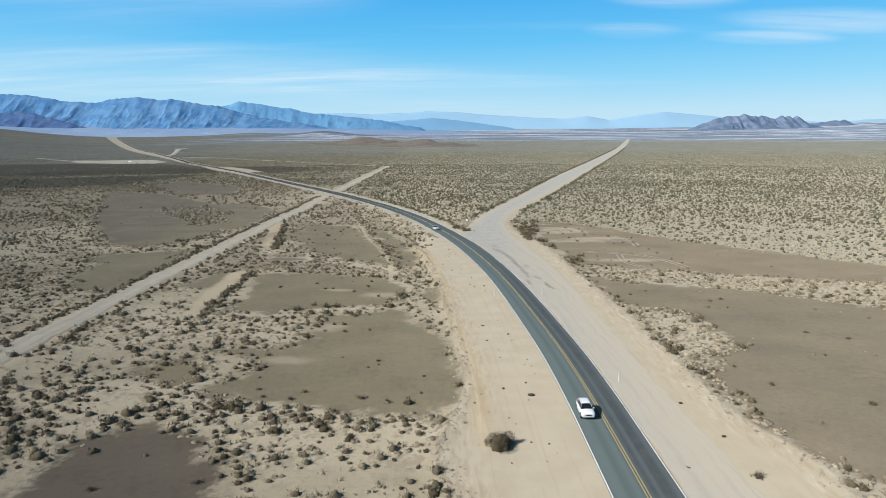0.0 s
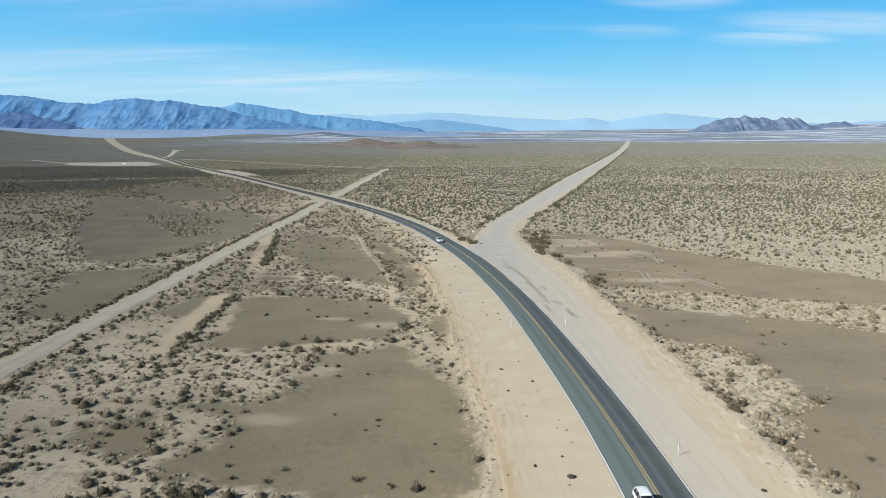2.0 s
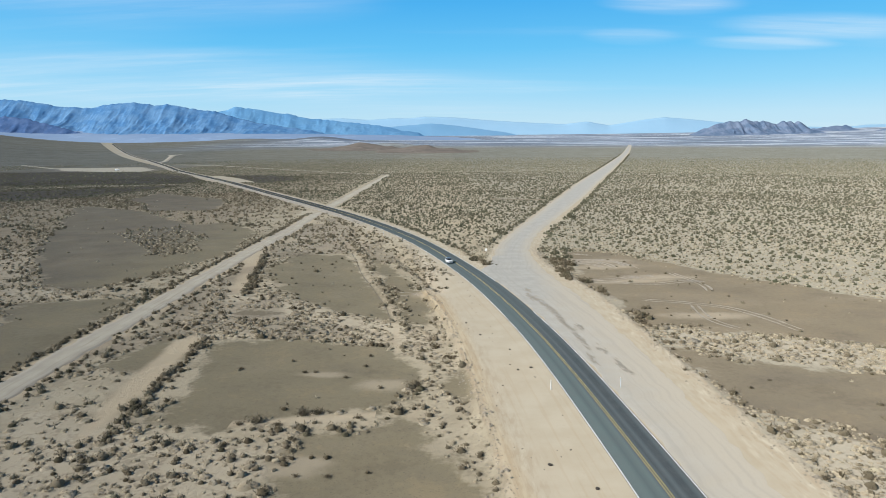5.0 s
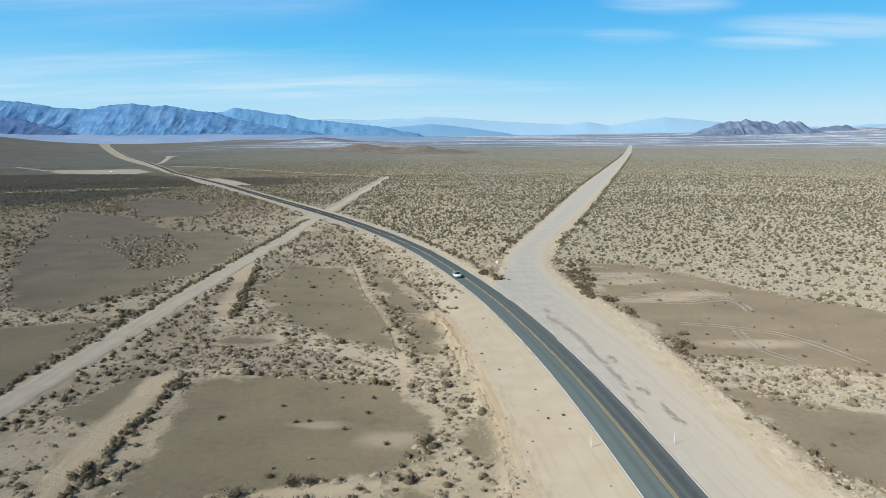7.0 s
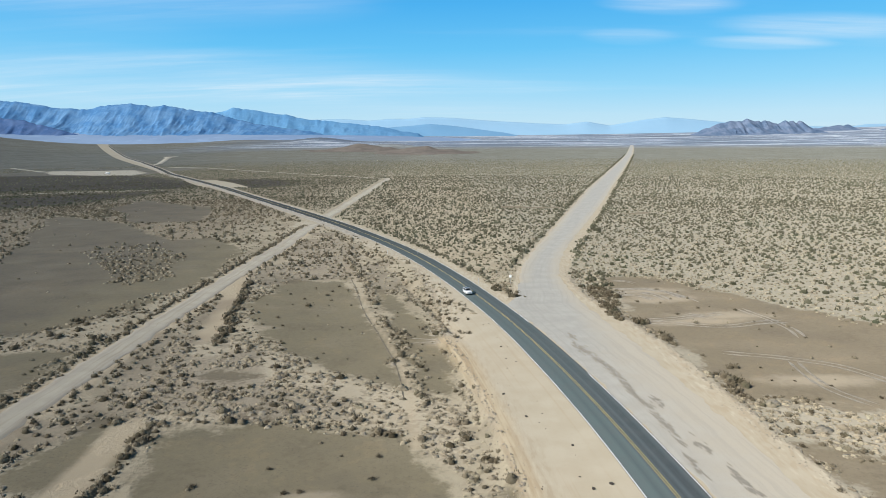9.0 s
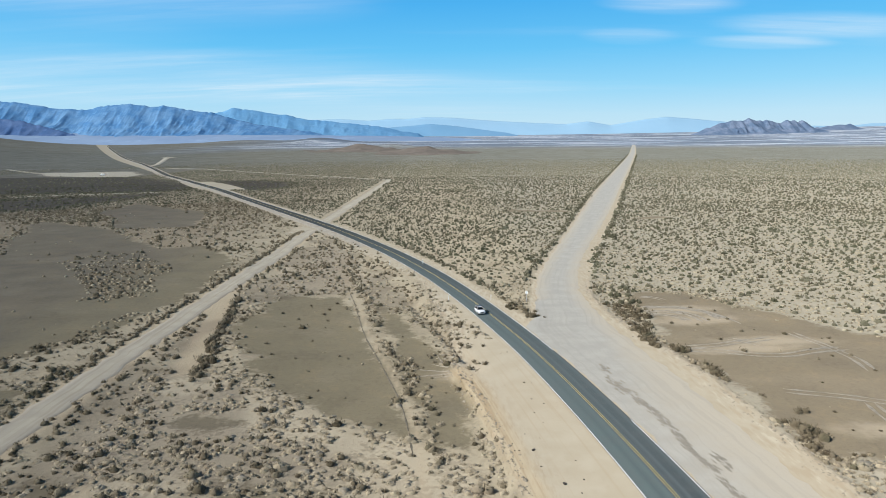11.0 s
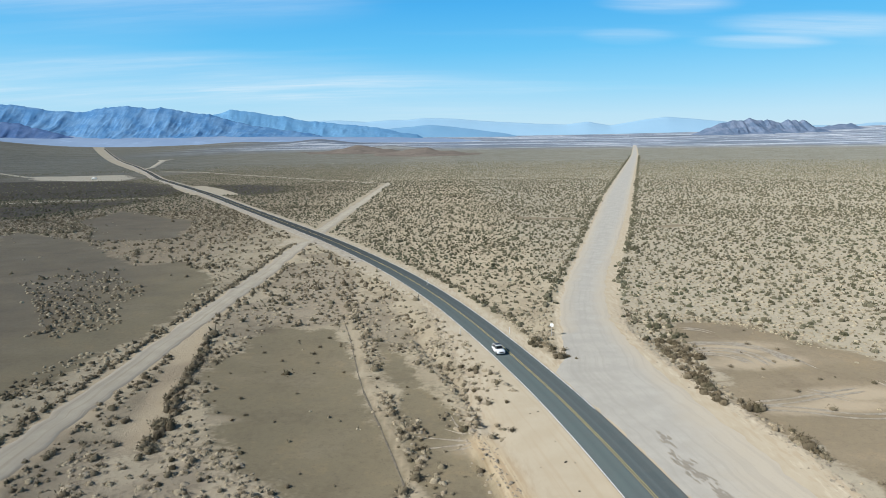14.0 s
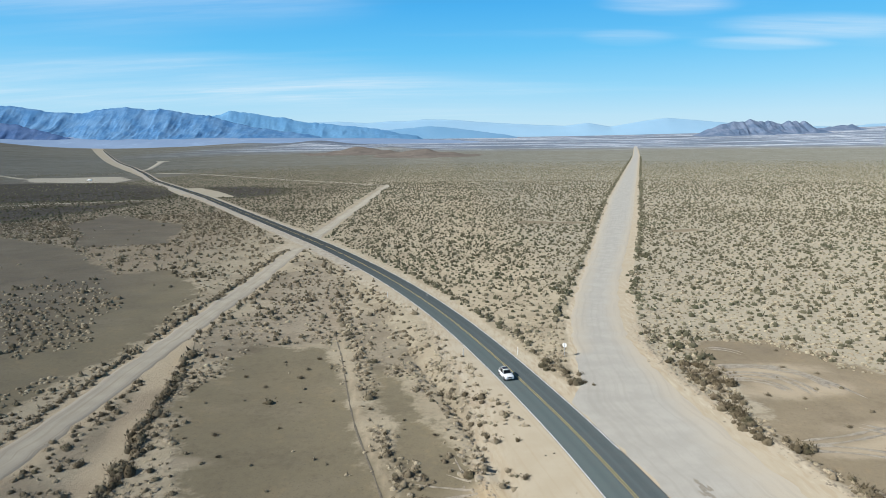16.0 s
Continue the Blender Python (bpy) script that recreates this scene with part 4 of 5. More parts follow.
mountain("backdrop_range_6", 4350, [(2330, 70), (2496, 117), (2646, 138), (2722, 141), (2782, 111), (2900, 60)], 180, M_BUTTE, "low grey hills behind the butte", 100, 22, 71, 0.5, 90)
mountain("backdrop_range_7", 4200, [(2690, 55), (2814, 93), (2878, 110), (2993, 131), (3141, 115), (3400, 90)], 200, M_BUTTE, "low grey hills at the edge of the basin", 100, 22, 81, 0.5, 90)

# ---------------------------------------------------------------- desert brush
dice = np.random.RandomState(7)


def lump(n_ring, rings, seed, squash=0.75):
    """A rough dome of triangles, open below."""
    r = np.random.RandomState(seed)
    vs, fs = [], []
    for j in range(rings):
        a = j / rings * math.pi / 2
        for i in range(n_ring):
            k = 2 * math.pi * (i + 0.5 * (j % 2)) / n_ring
            w = r.uniform(0.62, 1.16)
            vs.append((math.cos(k) * math.cos(a) * w, math.sin(k) * math.cos(a) * w, math.sin(a) * squash * r.uniform(0.8, 1.15) - (0.06 if j == 0 else 0)))
    vs.append((0.05, 0.05, squash * r.uniform(0.85, 1.1)))
    for j in range(rings - 1):
        for i in range(n_ring):
            a, b2 = j * n_ring + i, j * n_ring + (i + 1) % n_ring
            c, d = a + n_ring, b2 + n_ring
            fs += [(a, b2, c), (b2, d, c)]
    for i in range(n_ring):
        fs.append(((rings - 1) * n_ring + i, (rings - 1) * n_ring + (i + 1) % n_ring, len(vs) - 1))
    return np.array(vs, float), np.array(fs, int)


def sprigs(n, seed, size, squash=0.8, low=0.45):
    """Thin feathery blades all through a dome, pointing up and out, with stray ones."""
    r = np.random.RandomState(seed)
    d = r.normal(size=(n, 3))
    d[:, 2] = np.abs(d[:, 2]) * 0.9
    d /= np.linalg.norm(d, axis=1)[:, None]
    lobes = 0.8 + 0.28 * np.sin(3 * np.arctan2(d[:, 1], d[:, 0]) + seed) + 0.12 * np.sin(7 * np.arctan2(d[:, 1], d[:, 0]) + 2 * seed)
    c = d * (r.uniform(low, 1.08, n) * lobes)[:, None] * (1, 1, squash)
    side = r.normal(size=(n, 3))
    side -= (side * d).sum(1)[:, None] * d
    side /= np.linalg.norm(side, axis=1)[:, None]
    tip = d * 0.75 + np.array([0, 0, 0.55]) + r.normal(size=(n, 3)) * 0.35
    vs = np.zeros((n, 3, 3))
    vs[:, 0], vs[:, 1] = c - side * size * 0.95, c + side * size * 0.95
    vs[:, 2] = c + tip * size * r.uniform(1.6, 3.0, n)[:, None]
    vs[..., 2] = np.maximum(vs[..., 2], 0.01)
    return vs.reshape(-1, 3), np.arange(3 * n).reshape(n, 3)


def joined(*pieces):
    vs, fs, at = [], [], 0
    for v, f in pieces:
        vs.append(v)
        fs.append(f + at)
        at += len(v)
    return np.concatenate(vs), np.concatenate(fs)


def core(v, k):
    return v[0] * k, v[1]


def shifted(v, x, y, k):
    return v[0] * k + np.array([x, y, 0.0]), v[1]


# low straw mounds of two or three lobes, and taller open bushes
MOUNDED = [joined(core(lump(7, 2, s, 0.46), 0.84), shifted(lump(5, 2, s + 500, 0.40), 0.6 * math.cos(2.1 * s), 0.6 * math.sin(2.1 * s), 0.5), sprigs(26, s + 50, 0.10, 0.50, 0.72)) for s in range(10)]
BUSHY = [joined(core(lump(8, 3, s + 600, 0.95), 0.66), sprigs(64, s + 650, 0.085, 1.0, 0.50)) for s in range(8)]
SHADE_TUFT = [joined(core(lump(6, 2, s + 800, 0.75), 0.72), sprigs(18, s + 850, 0.13, 0.8, 0.55)) for s in range(6)]
MIDDLE_MOUND = [joined(core(lump(6, 2, s + 20, 0.68), 0.98), sprigs(3, s + 80, 0.17, 0.64, 0.75)) for s in range(6)]
MIDDLE_BUSH = [joined(core(lump(5, 2, s + 720, 0.95), 0.86), sprigs(5, s + 780, 0.24, 0.9, 0.60)) for s in range(6)]
MIDDLE = MIDDLE_MOUND + MIDDLE_BUSH
FAR = [joined(core(lump(4, 2, s + 40, 0.62), 1.0)) for s in range(5)]
FAR_BUSH = [core(lump(4, 2, s + 440, 1.0), 0.95) for s in range(5)]


def planting(protos, x, y, size, tint, seed):
    """All the plants at those places as one set of triangles."""
    r = np.random.RandomState(seed)
    pick, turn, tall = r.randint(0, len(protos), len(x)), r.uniform(0, 6.283, len(x)), r.uniform(0.75, 1.15, len(x))
    long = r.uniform(0.85, 1.25, len(x))
    z = height(x, y)
    vs, fs, ts, at = [], [], [], 0
    for k, (v, f) in enumerate(protos):
        m = pick == k
        if not m.any():
            continue
        c, s, g = np.cos(turn[m])[:, None], np.sin(turn[m])[:, None], size[m][:, None]
        px, py, pz = v[None, :, 0] * long[m][:, None], v[None, :, 1], v[None, :, 2]
        V = np.stack([x[m][:, None] + g * (c * px - s * py), y[m][:, None] + g * (s * px + c * py), z[m][:, None] + g * tall[m][:, None] * pz], -1)
        n = int(m.sum())
        fs.append((f[None] + (np.arange(n) * len(v))[:, None, None] + at).reshape(-1, 3))
        ts.append(np.repeat(tint[m], len(v)))
        vs.append(V.reshape(-1, 3))
        at += n * len(v)
    return np.concatenate(vs), np.concatenate(fs), np.concatenate(ts)


def cover(x, y):
    """Plants to the square metre."""
    across, sand, bare, dark, track, island = regions(x, y)
    patch, knot = drift(x, y, 22, 21), drift(x, y, 7, 22)
    left = (x < road_x(y)) & (y < 420)
    p = np.where(left, 0.13 + 0.36 * ease(patch * 0.5 + knot * 0.5, 0.38, 0.68), np.where(x < track_l(y), 0.44, 0.48 + 0.26 * ease(y, 236, 256) * (1 - ease(y, 262, 330))) + 0.08 * ease(patch, 0.3, 0.7))
    for poly in CLUMPS:
        bare = np.minimum(bare, -inside(poly, x, y) - 2)
        p = p + 0.10 * ease(inside(poly, x, y) + (drift(x, y, 6, 28) - 0.5) * 9, -1, 2)
    bare = bare - 0.8 + (drift(x, y, 13, 23) - 0.5) * 4 + (drift(x, y, 4, 24) - 0.5) * 4
    for poly in THICKETS:
        p = p + 0.24 * ease(inside(poly, x, y) + (drift(x, y, 6, 25) - 0.5) * 7, -1.5, 2.0) * ease(drift(x, y, 6, 26), 0.12, 0.50)
    rim = np.exp(-((bare + 2.5) / 2.2) ** 2)
    p = p + 0.18 * rim
    p = np.minimum(p, np.where(left | (y < 236), 0.50, 0.74)) * np.where(left, 0.62 + 0.38 * ease(y, 118, 150), 1.0)
    p = np.where(bare > -0.3, 0.0045, p)
    p = np.where(track > -0.4, 0.004, p)
    p = np.where(dark > 5, 0.07, p)
    slope = (across < -4.8) & (y > 196) & (y < 345)
    p = np.where(sand > -0.5, np.where(slope, 0.22 * ease(-across, 4.8, 6.4) * ease(drift(x, y, 5, 27), 0.2, 0.55), 0.0), p)
    p = np.where(np.abs(x - LANE_X) < 3.6, np.where(y < 376, 0.0, p), p)
    p = np.where((np.abs(x + 70.6) < 4.6) & (y > 390) & (y < 780), 0.0, p)
    p = np.where(np.abs(across) < 5.2, 0.0, p)
    p = np.where((x > track_l(y) - 0.8) & (x < track_r(y) + 0.5) & (y > 190), 0.0, p)
    p = np.where((x > -665) & (x < -410) & (y > 915) & (y < 1195), 0.004, p)
    return p


def scatter(cell, x0, x1, y0, y1, seed, share=1.0, outside=False):
    r = np.random.RandomState(seed)
    gx, gy = np.meshgrid(np.arange(x0, x1, cell), np.arange(y0, y1, cell))
    x, y = gx.ravel() + r.uniform(0, cell, gx.size), gy.ravel() + r.uniform(0, cell, gx.size)
    seen = np.abs(x + 6) < 0.76 * np.maximum(y, 30) + 18
    seen = ~seen | (y < 30) if outside else seen
    x, y = x[seen], y[seen]
    keep = r.uniform(size=len(x)) < cover(x, y) * cell * cell * share
    return x[keep], y[keep]


def reach(x, y):
    return np.hypot(x + 14, np.maximum(y - 128, 0))


def tints(x, y, r):
    """0 pale dry mound, 1 dark olive shrub."""
    t = np.where(r.uniform(size=len(x)) < 0.20 + 0.20 * ease(reach(x, y), 110, 240) + (x > road_x(y)) * (0.02 + 0.16 * ease(y, 275, 380)) + 0.35 * (drift(x, y, 60, 31) - 0.3) * (x < 20) + 0.3 * dimness(x, y) + 0.22 * (x < road_x(y)) * (1 - ease(y, 112, 140)) + 0.45 * ease(-x, 36, 50) * (1 - ease(y, 76, 92)), r.uniform(0.65, 1.0, len(x)), r.uniform(0.0, 0.45, len(x)))
    return np.where(regions(x, y)[3] > -6, 0.7 + 0.3 * t, t)


def girth(t, r):
    return np.where(t > 0.6, np.clip(r.lognormal(-0.48, 0.34, len(t)), 0.3, 1.25), np.clip(r.lognormal(-0.86, 0.32, len(t)), 0.22, 0.74))


bx, by = scatter(1.0, -190, 170, 30, 285, 101, 1.5)
m = reach(bx, by) < 118
bx, by = bx[m], by[m]
bt = tints(bx, by, dice)
bs = girth(bt, dice)
deep = ease(thickness(bx, by), -2, 2)
bt = np.where((deep > 0.5) & (by > 84) & (dice.uniform(size=len(bt)) < 0.45 + 0.25 * ease(by, 130, 150)), bt * 0.4, bt)
bt = np.where(regions(bx, by)[2] > 1.5, 0.6 + 0.4 * bt, bt)
# rows of brush along the lanes, the berms and the thin track
EDGE = []


def hedge(line, y0, y1, step, off, wide, big, seed, gap=0.35, tone=0.55):
    r = np.random.RandomState(seed)
    y = np.arange(y0, y1, step) + r.uniform(-step, step, int(math.ceil((y1 - y0) / step))) * 0.5
    y = y[drift(y, 0 * y, 9, seed) > gap]
    x = line(y) + off + r.normal(size=len(y)) * wide
    EDGE.append((x, y, np.clip(r.normal(big, big * 0.28, len(y)), 0.3, 2.0), r.uniform(tone, 1.0, len(y))))


hedge(lambda y: LANE_X + 0 * y, 90, 372, 0.5, -4.6, 0.6, 0.60, 201, 0.10)
hedge(lambda y: LANE_X + 0 * y, 95, 372, 0.8, 4.3, 0.9, 0.60, 202, 0.22)
hedge(side_x, 116, 157, 0.55, 3.4, 0.7, 0.75, 203, 0.30)
hedge(side_x, 192, 246, 0.62, 3.1, 0.6, 0.95, 213, 0.06)
hedge(thin_x, 165, 285, 0.6, 3.4, 1.0, 0.60, 204, 0.30, 0.05)
hedge(track_r, 250, 1700, 1.1, 4.4, 0.9, 0.85, 205, 0.22)
hedge(track_l, 262, 1700, 1.1, -2.6, 0.9, 0.85, 206, 0.22)
hedge(sand_r, 84, 262, 2.4, 1.9, 0.9, 0.55, 207, 0.58)
hedge(lambda y: road_x(y) + 8.8 / road_turn(y), 228, 345, 0.8, 0.0, 0.8, 0.72, 208, 0.24)
hedge(gully_x, 197, 262, 0.8, 0.0, 0.9, 0.58, 209, 0.38, 0.25)
hedge(lambda y: road_x(y) - 12.5, 262, 330, 1.8, 0.0, 1.6, 0.58, 219, 0.45)
for k, (x, y, wx, wy, n) in enumerate([(31.7, 246.5, 1.5, 2.0, 12), (35.7, 255, 1.0, 1.3, 5), (34.6, 240, 0.9, 1.0, 5), (28.9, 237, 0.9, 1.0, 5), (28.5, 231, 0.7, 2.6, 10), (31.7, 235.5, 0.8, 2.2, 9), (31.2, 228, 0.8, 2.6, 9),
                                    (33.5, 227, 0.6, 0.8, 4), (31.5, 221, 0.6, 1.8, 5), (28.3, 214, 0.9, 4.2, 28), (28.5, 206.8, 0.6, 1.0, 4), (32.1, 204.3, 0.9, 0.7, 5), (31.4, 206.7, 0.4, 0.4, 2), (33.0, 191.5, 0.5, 2.4, 6), (39.0, 177, 0.8, 0.8, 3), (36.0, 169.5, 1.0, 1.2, 5), (34.6, 165.5, 1.0, 1.0, 4), (58.5, 346, 1.5, 6, 9),
                                    (4.6, 236.5, 0.8, 3.0, 9), (8.2, 227.8, 1.4, 1.0, 8), (17.5, 295, 1.5, 5, 8), (36.2, 97, 0.6, 4.0, 9), (-72, 92, 3.0, 7, 12), (-30, 74, 3, 2.5, 8)]):
    q, n = np.random.RandomState(260 + k), int(n * 1.8)
    EDGE.append((x + q.normal(size=n) * wx * 0.7, y + q.normal(size=n) * wy * 0.7, np.clip(q.normal(0.85, 0.25, n), 0.4, 1.4), q.uniform(0.8, 1.0, n)))
ex, ey, es, et = (np.concatenate([e[k] for e in EDGE]) for k in range(4))
single = (ey < 262) & (dice.uniform(size=len(ex)) < 0.13)
# single shrubs that stand out on the flats: x, y, radius
LONE = [(-11.2, 78.8, 0.8), (-39.3, 235.2, 0.7), (-38.9, 239.5, 0.6), (-37.9, 245.2, 0.7), (-48.9, 234.8, 0.5), (-44.3, 230.5, 0.7), (-46.2, 211.5, 0.8), (-50.1, 210.4, 0.6),
        (-43.6, 205.2, 0.7), (-49.4, 203.3, 0.6), (-37.1, 224.2, 0.4), (-31.8, 224.6, 0.6), (-20.0, 199.9, 1.3), (-25.4, 221, 0.8), (-19.9, 216.6, 0.7), (-15.3, 211.8, 0.6),
        (-4.3, 198.7, 1.1), (-30.3, 145.3, 0.8), (-37.8, 141.2, 0.8), (-22.3, 148.9, 0.6), (-20.4, 138.2, 0.7), (-17.9, 143.3, 0.8), (-25.6, 140.4, 0.9), (-27.3, 140.1, 0.8),
        (-14.6, 134, 1.1), (-12.6, 168.2, 0.9), (-8.8, 135.1, 0.9), (34.7, 168.3, 1.3)]
LONE2 = [(34.7, 148.5, 0.9), (34, 144.2, 0.9), (32.9, 138.3, 0.7), (35.3, 131.8, 1.0), (60.2, 192.4, 0.8), (43.7, 176.7, 0.6), (42.5, 170.8, 0.6), (-29.7, 121.9, 1.9), (-24.2, 124.4, 1.9),
         (-26.7, 121, 1.3), (-22.3, 124.9, 1.7), (-31.8, 121, 1.4), (-16.6, 123.6, 0.9), (-25.1, 100.1, 0.9), (-13.6, 109.3, 0.7), (-10.4, 93.3, 0.7), (-11.7, 90.6, 0.6), (54.2, 124.5, 0.8), (57, 126.2, 0.8), (55.7, 119.8, 0.7),
         (67, 100.3, 0.8), (58.9, 93, 0.7), (61.9, 103.8, 0.7), (44.9, 81.9, 0.9), (54.3, 75.2, 1.2), (31.2, 57.9, 1.1), (41.2, 59.4, 0.9), (42.4, 57.8, 0.8), (-24.7, 57.4, 0.8), (-34.7, 56.2, 0.9), (-3.3, 80.6, 0.5), (-10.2, 91.7, 0.6)]
LONE3 = [(-37.9, 214.4, 0.5), (-54.8, 234.3, 0.6), (-56.4, 229.0, 0.7), (-44.0, 243.4, 0.6), (-54.8, 221.0, 0.6), (45.5, 233.6, 0.8), (37.0, 222.1, 0.9), (49.1, 242.6, 0.9), (53.8, 245.2, 1.2), (57.5, 248.6, 1.2),
         (49.6, 230.2, 0.7), (-17.7, 148.8, 0.8), (38.2, 176.3, 0.8), (46.1, 170.7, 0.5), (46.6, 161.6, 0.6), (41.1, 146.9, 0.6), (-18.0, 108.4, 0.8), (-21.5, 108.4, 0.8), (-25.9, 103.6, 0.9), (-27.0, 111.2, 0.8), (-28.0, 95.2, 0.8)]
LONE4 = [(-20.5, 78.4, 0.8), (-25.6, 81.5, 0.8), (-24.3, 79.0, 0.7), (-7.6, 77.5, 1.1), (-19.2, 80.9, 0.7), (-3.1, 86.8, 0.5), (-43.2, 194.2, 0.9), (-39.9, 189.9, 0.9), (-41.4, 222.3, 0.4), (-57.5, 190.2, 0.9), (-52.3, 193.8, 0.9),
         (55.6, 203.2, 0.6), (63.3, 210.2, 0.7), (51.4, 215.5, 0.5), (42.2, 210.3, 0.8), (33.1, 153.0, 0.6), (55.0, 163.7, 0.9), (50.5, 168.6, 0.6), (34.9, 122.2, 0.8), (43.9, 133.8, 0.6), (39.7, 130.9, 0.7), (64.2, 166.5, 0.7), (35.5, 105.9, 1.0), (37.0, 101.3, 1.0)]
# Dark tufts added east of pale mounds stand in for their shade.
r = np.random.RandomState(330)
m = (bt < 0.5) & (r.uniform(size=len(bt)) < 0.45)
shade_tufts = [bx[m] + bs[m] * r.uniform(0.6, 1.1, m.sum()), by[m] + bs[m] * r.uniform(-0.5, 0.3, m.sum()), bs[m] * r.uniform(0.55, 0.95, m.sum()), r.uniform(0.55, 0.85, m.sum())]
m = ~single & (reach(ex, ey) < 118)
allx, ally, alls, allt = (np.concatenate(q) for q in ((bx, ex[m]), (by, ey[m]), (bs, es[m]), (bt, et[m])))
for m, protos, seed, words in ((allt < 0.5, MOUNDED, 301, "pale straw mounds of dry bursage on sandy soil"), (allt >= 0.5, BUSHY, 311, "dark grey-brown open bushes on sandy soil")):
    v, f, t = planting(protos, allx[m], ally[m], alls[m], allt[m], seed)
    tagged(sheet("desert_scrub", v, f, M_BRUSH, [("tint", t)]), words, "scrub", kind="stuff")

v, f, t = planting(SHADE_TUFT, *shade_tufts, 321)
tagged(sheet("desert_scrub", v, f, M_BRUSH, [("tint", t)]), "small dark tufts added east of straw mounds as their shade", "scrub", kind="stuff")

# sandy mounds that the dry brush holds together
MOUND = [lump(8, 2, s + 340, 0.30) for s in range(6)]
M_MOUND = plain("mounded_sand", (0.350, 0.298, 0.215), 0.95, size=2.5, speck=0.2)
m = (bt < 0.5) & (dice.uniform(size=len(bt)) < 0.4)
v, f, t = planting(MOUND, bx[m] + 0.12, by[m] + 0.1, bs[m] * 1.15, 0 * bs[m], 307)
tagged(sheet("sand_hummocks", v, f, M_MOUND), "low pale sand hummocks gathered round the dry brush", "sand mound", kind="stuff")

# low tufts and seedlings between the shrubs
TUFT = [joined(core(lump(5, 2, s + 140, 0.8), 0.85), sprigs(6, s + 160, 0.3)) for s in range(5)]
x, y = scatter(0.8, -170, 150, 36, 262, 104, 0.7)
m = (reach(x, y) < 140)
x, y = x[m], y[m]
t0 = np.clip(dice.normal(0.25, 0.25, len(x)), 0, 1)
v, f, t = planting(TUFT, x, y, dice.uniform(0.13, 0.40, len(x)), t0, 305)
tagged(sheet("dry_tufts", v, f, M_BRUSH, [("tint", t)]), "low dry grass tufts between the shrubs", "scrub", kind="stuff")

x, y = scatter(1.5, -420, 420, 90, 560, 102, 0.66)
m = (reach(x, y) >= 118) & (reach(x, y) < 420)
x, y = x[m], y[m]
t0 = tints(x, y, dice)
s0 = girth(t0, dice)
m = (reach(ex, ey) >= 118) & ~single
mx, my, ms, mt = np.concatenate([x, ex[m]]), np.concatenate([y, ey[m]]), np.concatenate([s0, es[m]]), np.concatenate([t0, et[m]])
west_side = mx < road_x(my)
ms = np.where(west_side, ms, ms * 0.86)
mt = np.where(west_side | (mt < 0.5), mt, np.clip(mt * 1.15, 0, 1))
# dark tufts added east of the mounds on the near plain, deepening their shadows
r = np.random.RandomState(331)
m = (mt < 0.5) & (reach(mx, my) < 230) & (r.uniform(size=len(mt)) < 0.7)
v, f, t = planting(FAR_BUSH, mx[m] + ms[m] * 0.9, my[m] - ms[m] * r.uniform(-0.1, 0.5, m.sum()), ms[m] * r.uniform(0.5, 0.95, m.sum()), r.uniform(0.6, 0.95, m.sum()), 331)
tagged(sheet("desert_scrub", v, f, M_BRUSH, [("tint", t)]), "dark tufts added east of mounds on the plain as shade", "scrub", kind="stuff")
mt = np.where(west_side & (my < 480), mt * np.where(mt > 0.6, 0.9, 0.7), mt)
for m, mat, seed, words in ((west_side, M_BRUSH, 302, "pale dry bursage mounds across the sandy plain"), (~west_side, M_CREOSOTE, 312, "scattered creosote and bursage across the plain")):
    for protos, n in ((MIDDLE_MOUND, m & (mt < 0.5)), (MIDDLE_BUSH, m & (mt >= 0.5))):
        v, f, t = planting(protos, mx[n], my[n], ms[n], mt[n], seed)
        tagged(sheet("desert_scrub", v, f, mat, [("tint", t)]), words, "scrub", kind="stuff")

x, y = scatter(1.5, -150, 150, -60, 110, 105, 0.25, True)
t0 = tints(x, y, dice)
v, f, t = planting(MIDDLE, x, y, girth(t0, dice), t0, 303)
tagged(sheet("desert_scrub", v, f, M_BRUSH, [("tint", t)]), "dry scrub to both sides of the road", "scrub", kind="stuff")

TINY = [core(lump(4, 1, s + 240, 1.15), 1.1) for s in range(5)]
x, y = scatter(2.6, -1100, 1100, 250, 1500, 103, 0.62)
t0 = np.clip(tints(x, y, dice) * 1.1, 0, 1)
t0 = np.where((reach(x, y) > 640) & (t0 < 0.5) & (dice.uniform(size=len(x)) < 0.5 * ease(reach(x, y), 640, 760)), 0.8, t0)
s0 = girth(t0, dice) * 1.1
keep = dice.uniform(size=len(x)) > 0.38 * ease(reach(x, y), 600, 740) + 0.5 * ease(reach(x, y), 800, 1350)
x, y, t0, s0 = x[keep], y[keep], t0[keep], s0[keep]
for protos, a, c, seed, words in ((FAR, 420, 700, 303, "far pale brush scattered over the plain"), (FAR_BUSH, 420, 700, 313, "far dark brush scattered over the plain"), (TINY, 700, 1350, 304, "far brush thinning towards the basin")):
    m = (reach(x, y) >= a) & (reach(x, y) < c)
    m = m & (t0 < 0.5) if protos is FAR else m & (t0 >= 0.5) if protos is FAR_BUSH else m
    v, f, t = planting(protos, x[m], y[m], s0[m], t0[m], seed)
    tagged(sheet("desert_scrub", v, f, M_CREOSOTE, [("tint", t)]), words, "scrub", kind="stuff")


def part(name, bm, mat, parent, label=""):
    me = bpy.data.meshes.new(name)
    bm.to_mesh(me)
    bm.free()
    me.materials.append(mat)
    ob = new(name, me)
    ob.parent = parent
    return tagged(ob, label) if label else ob


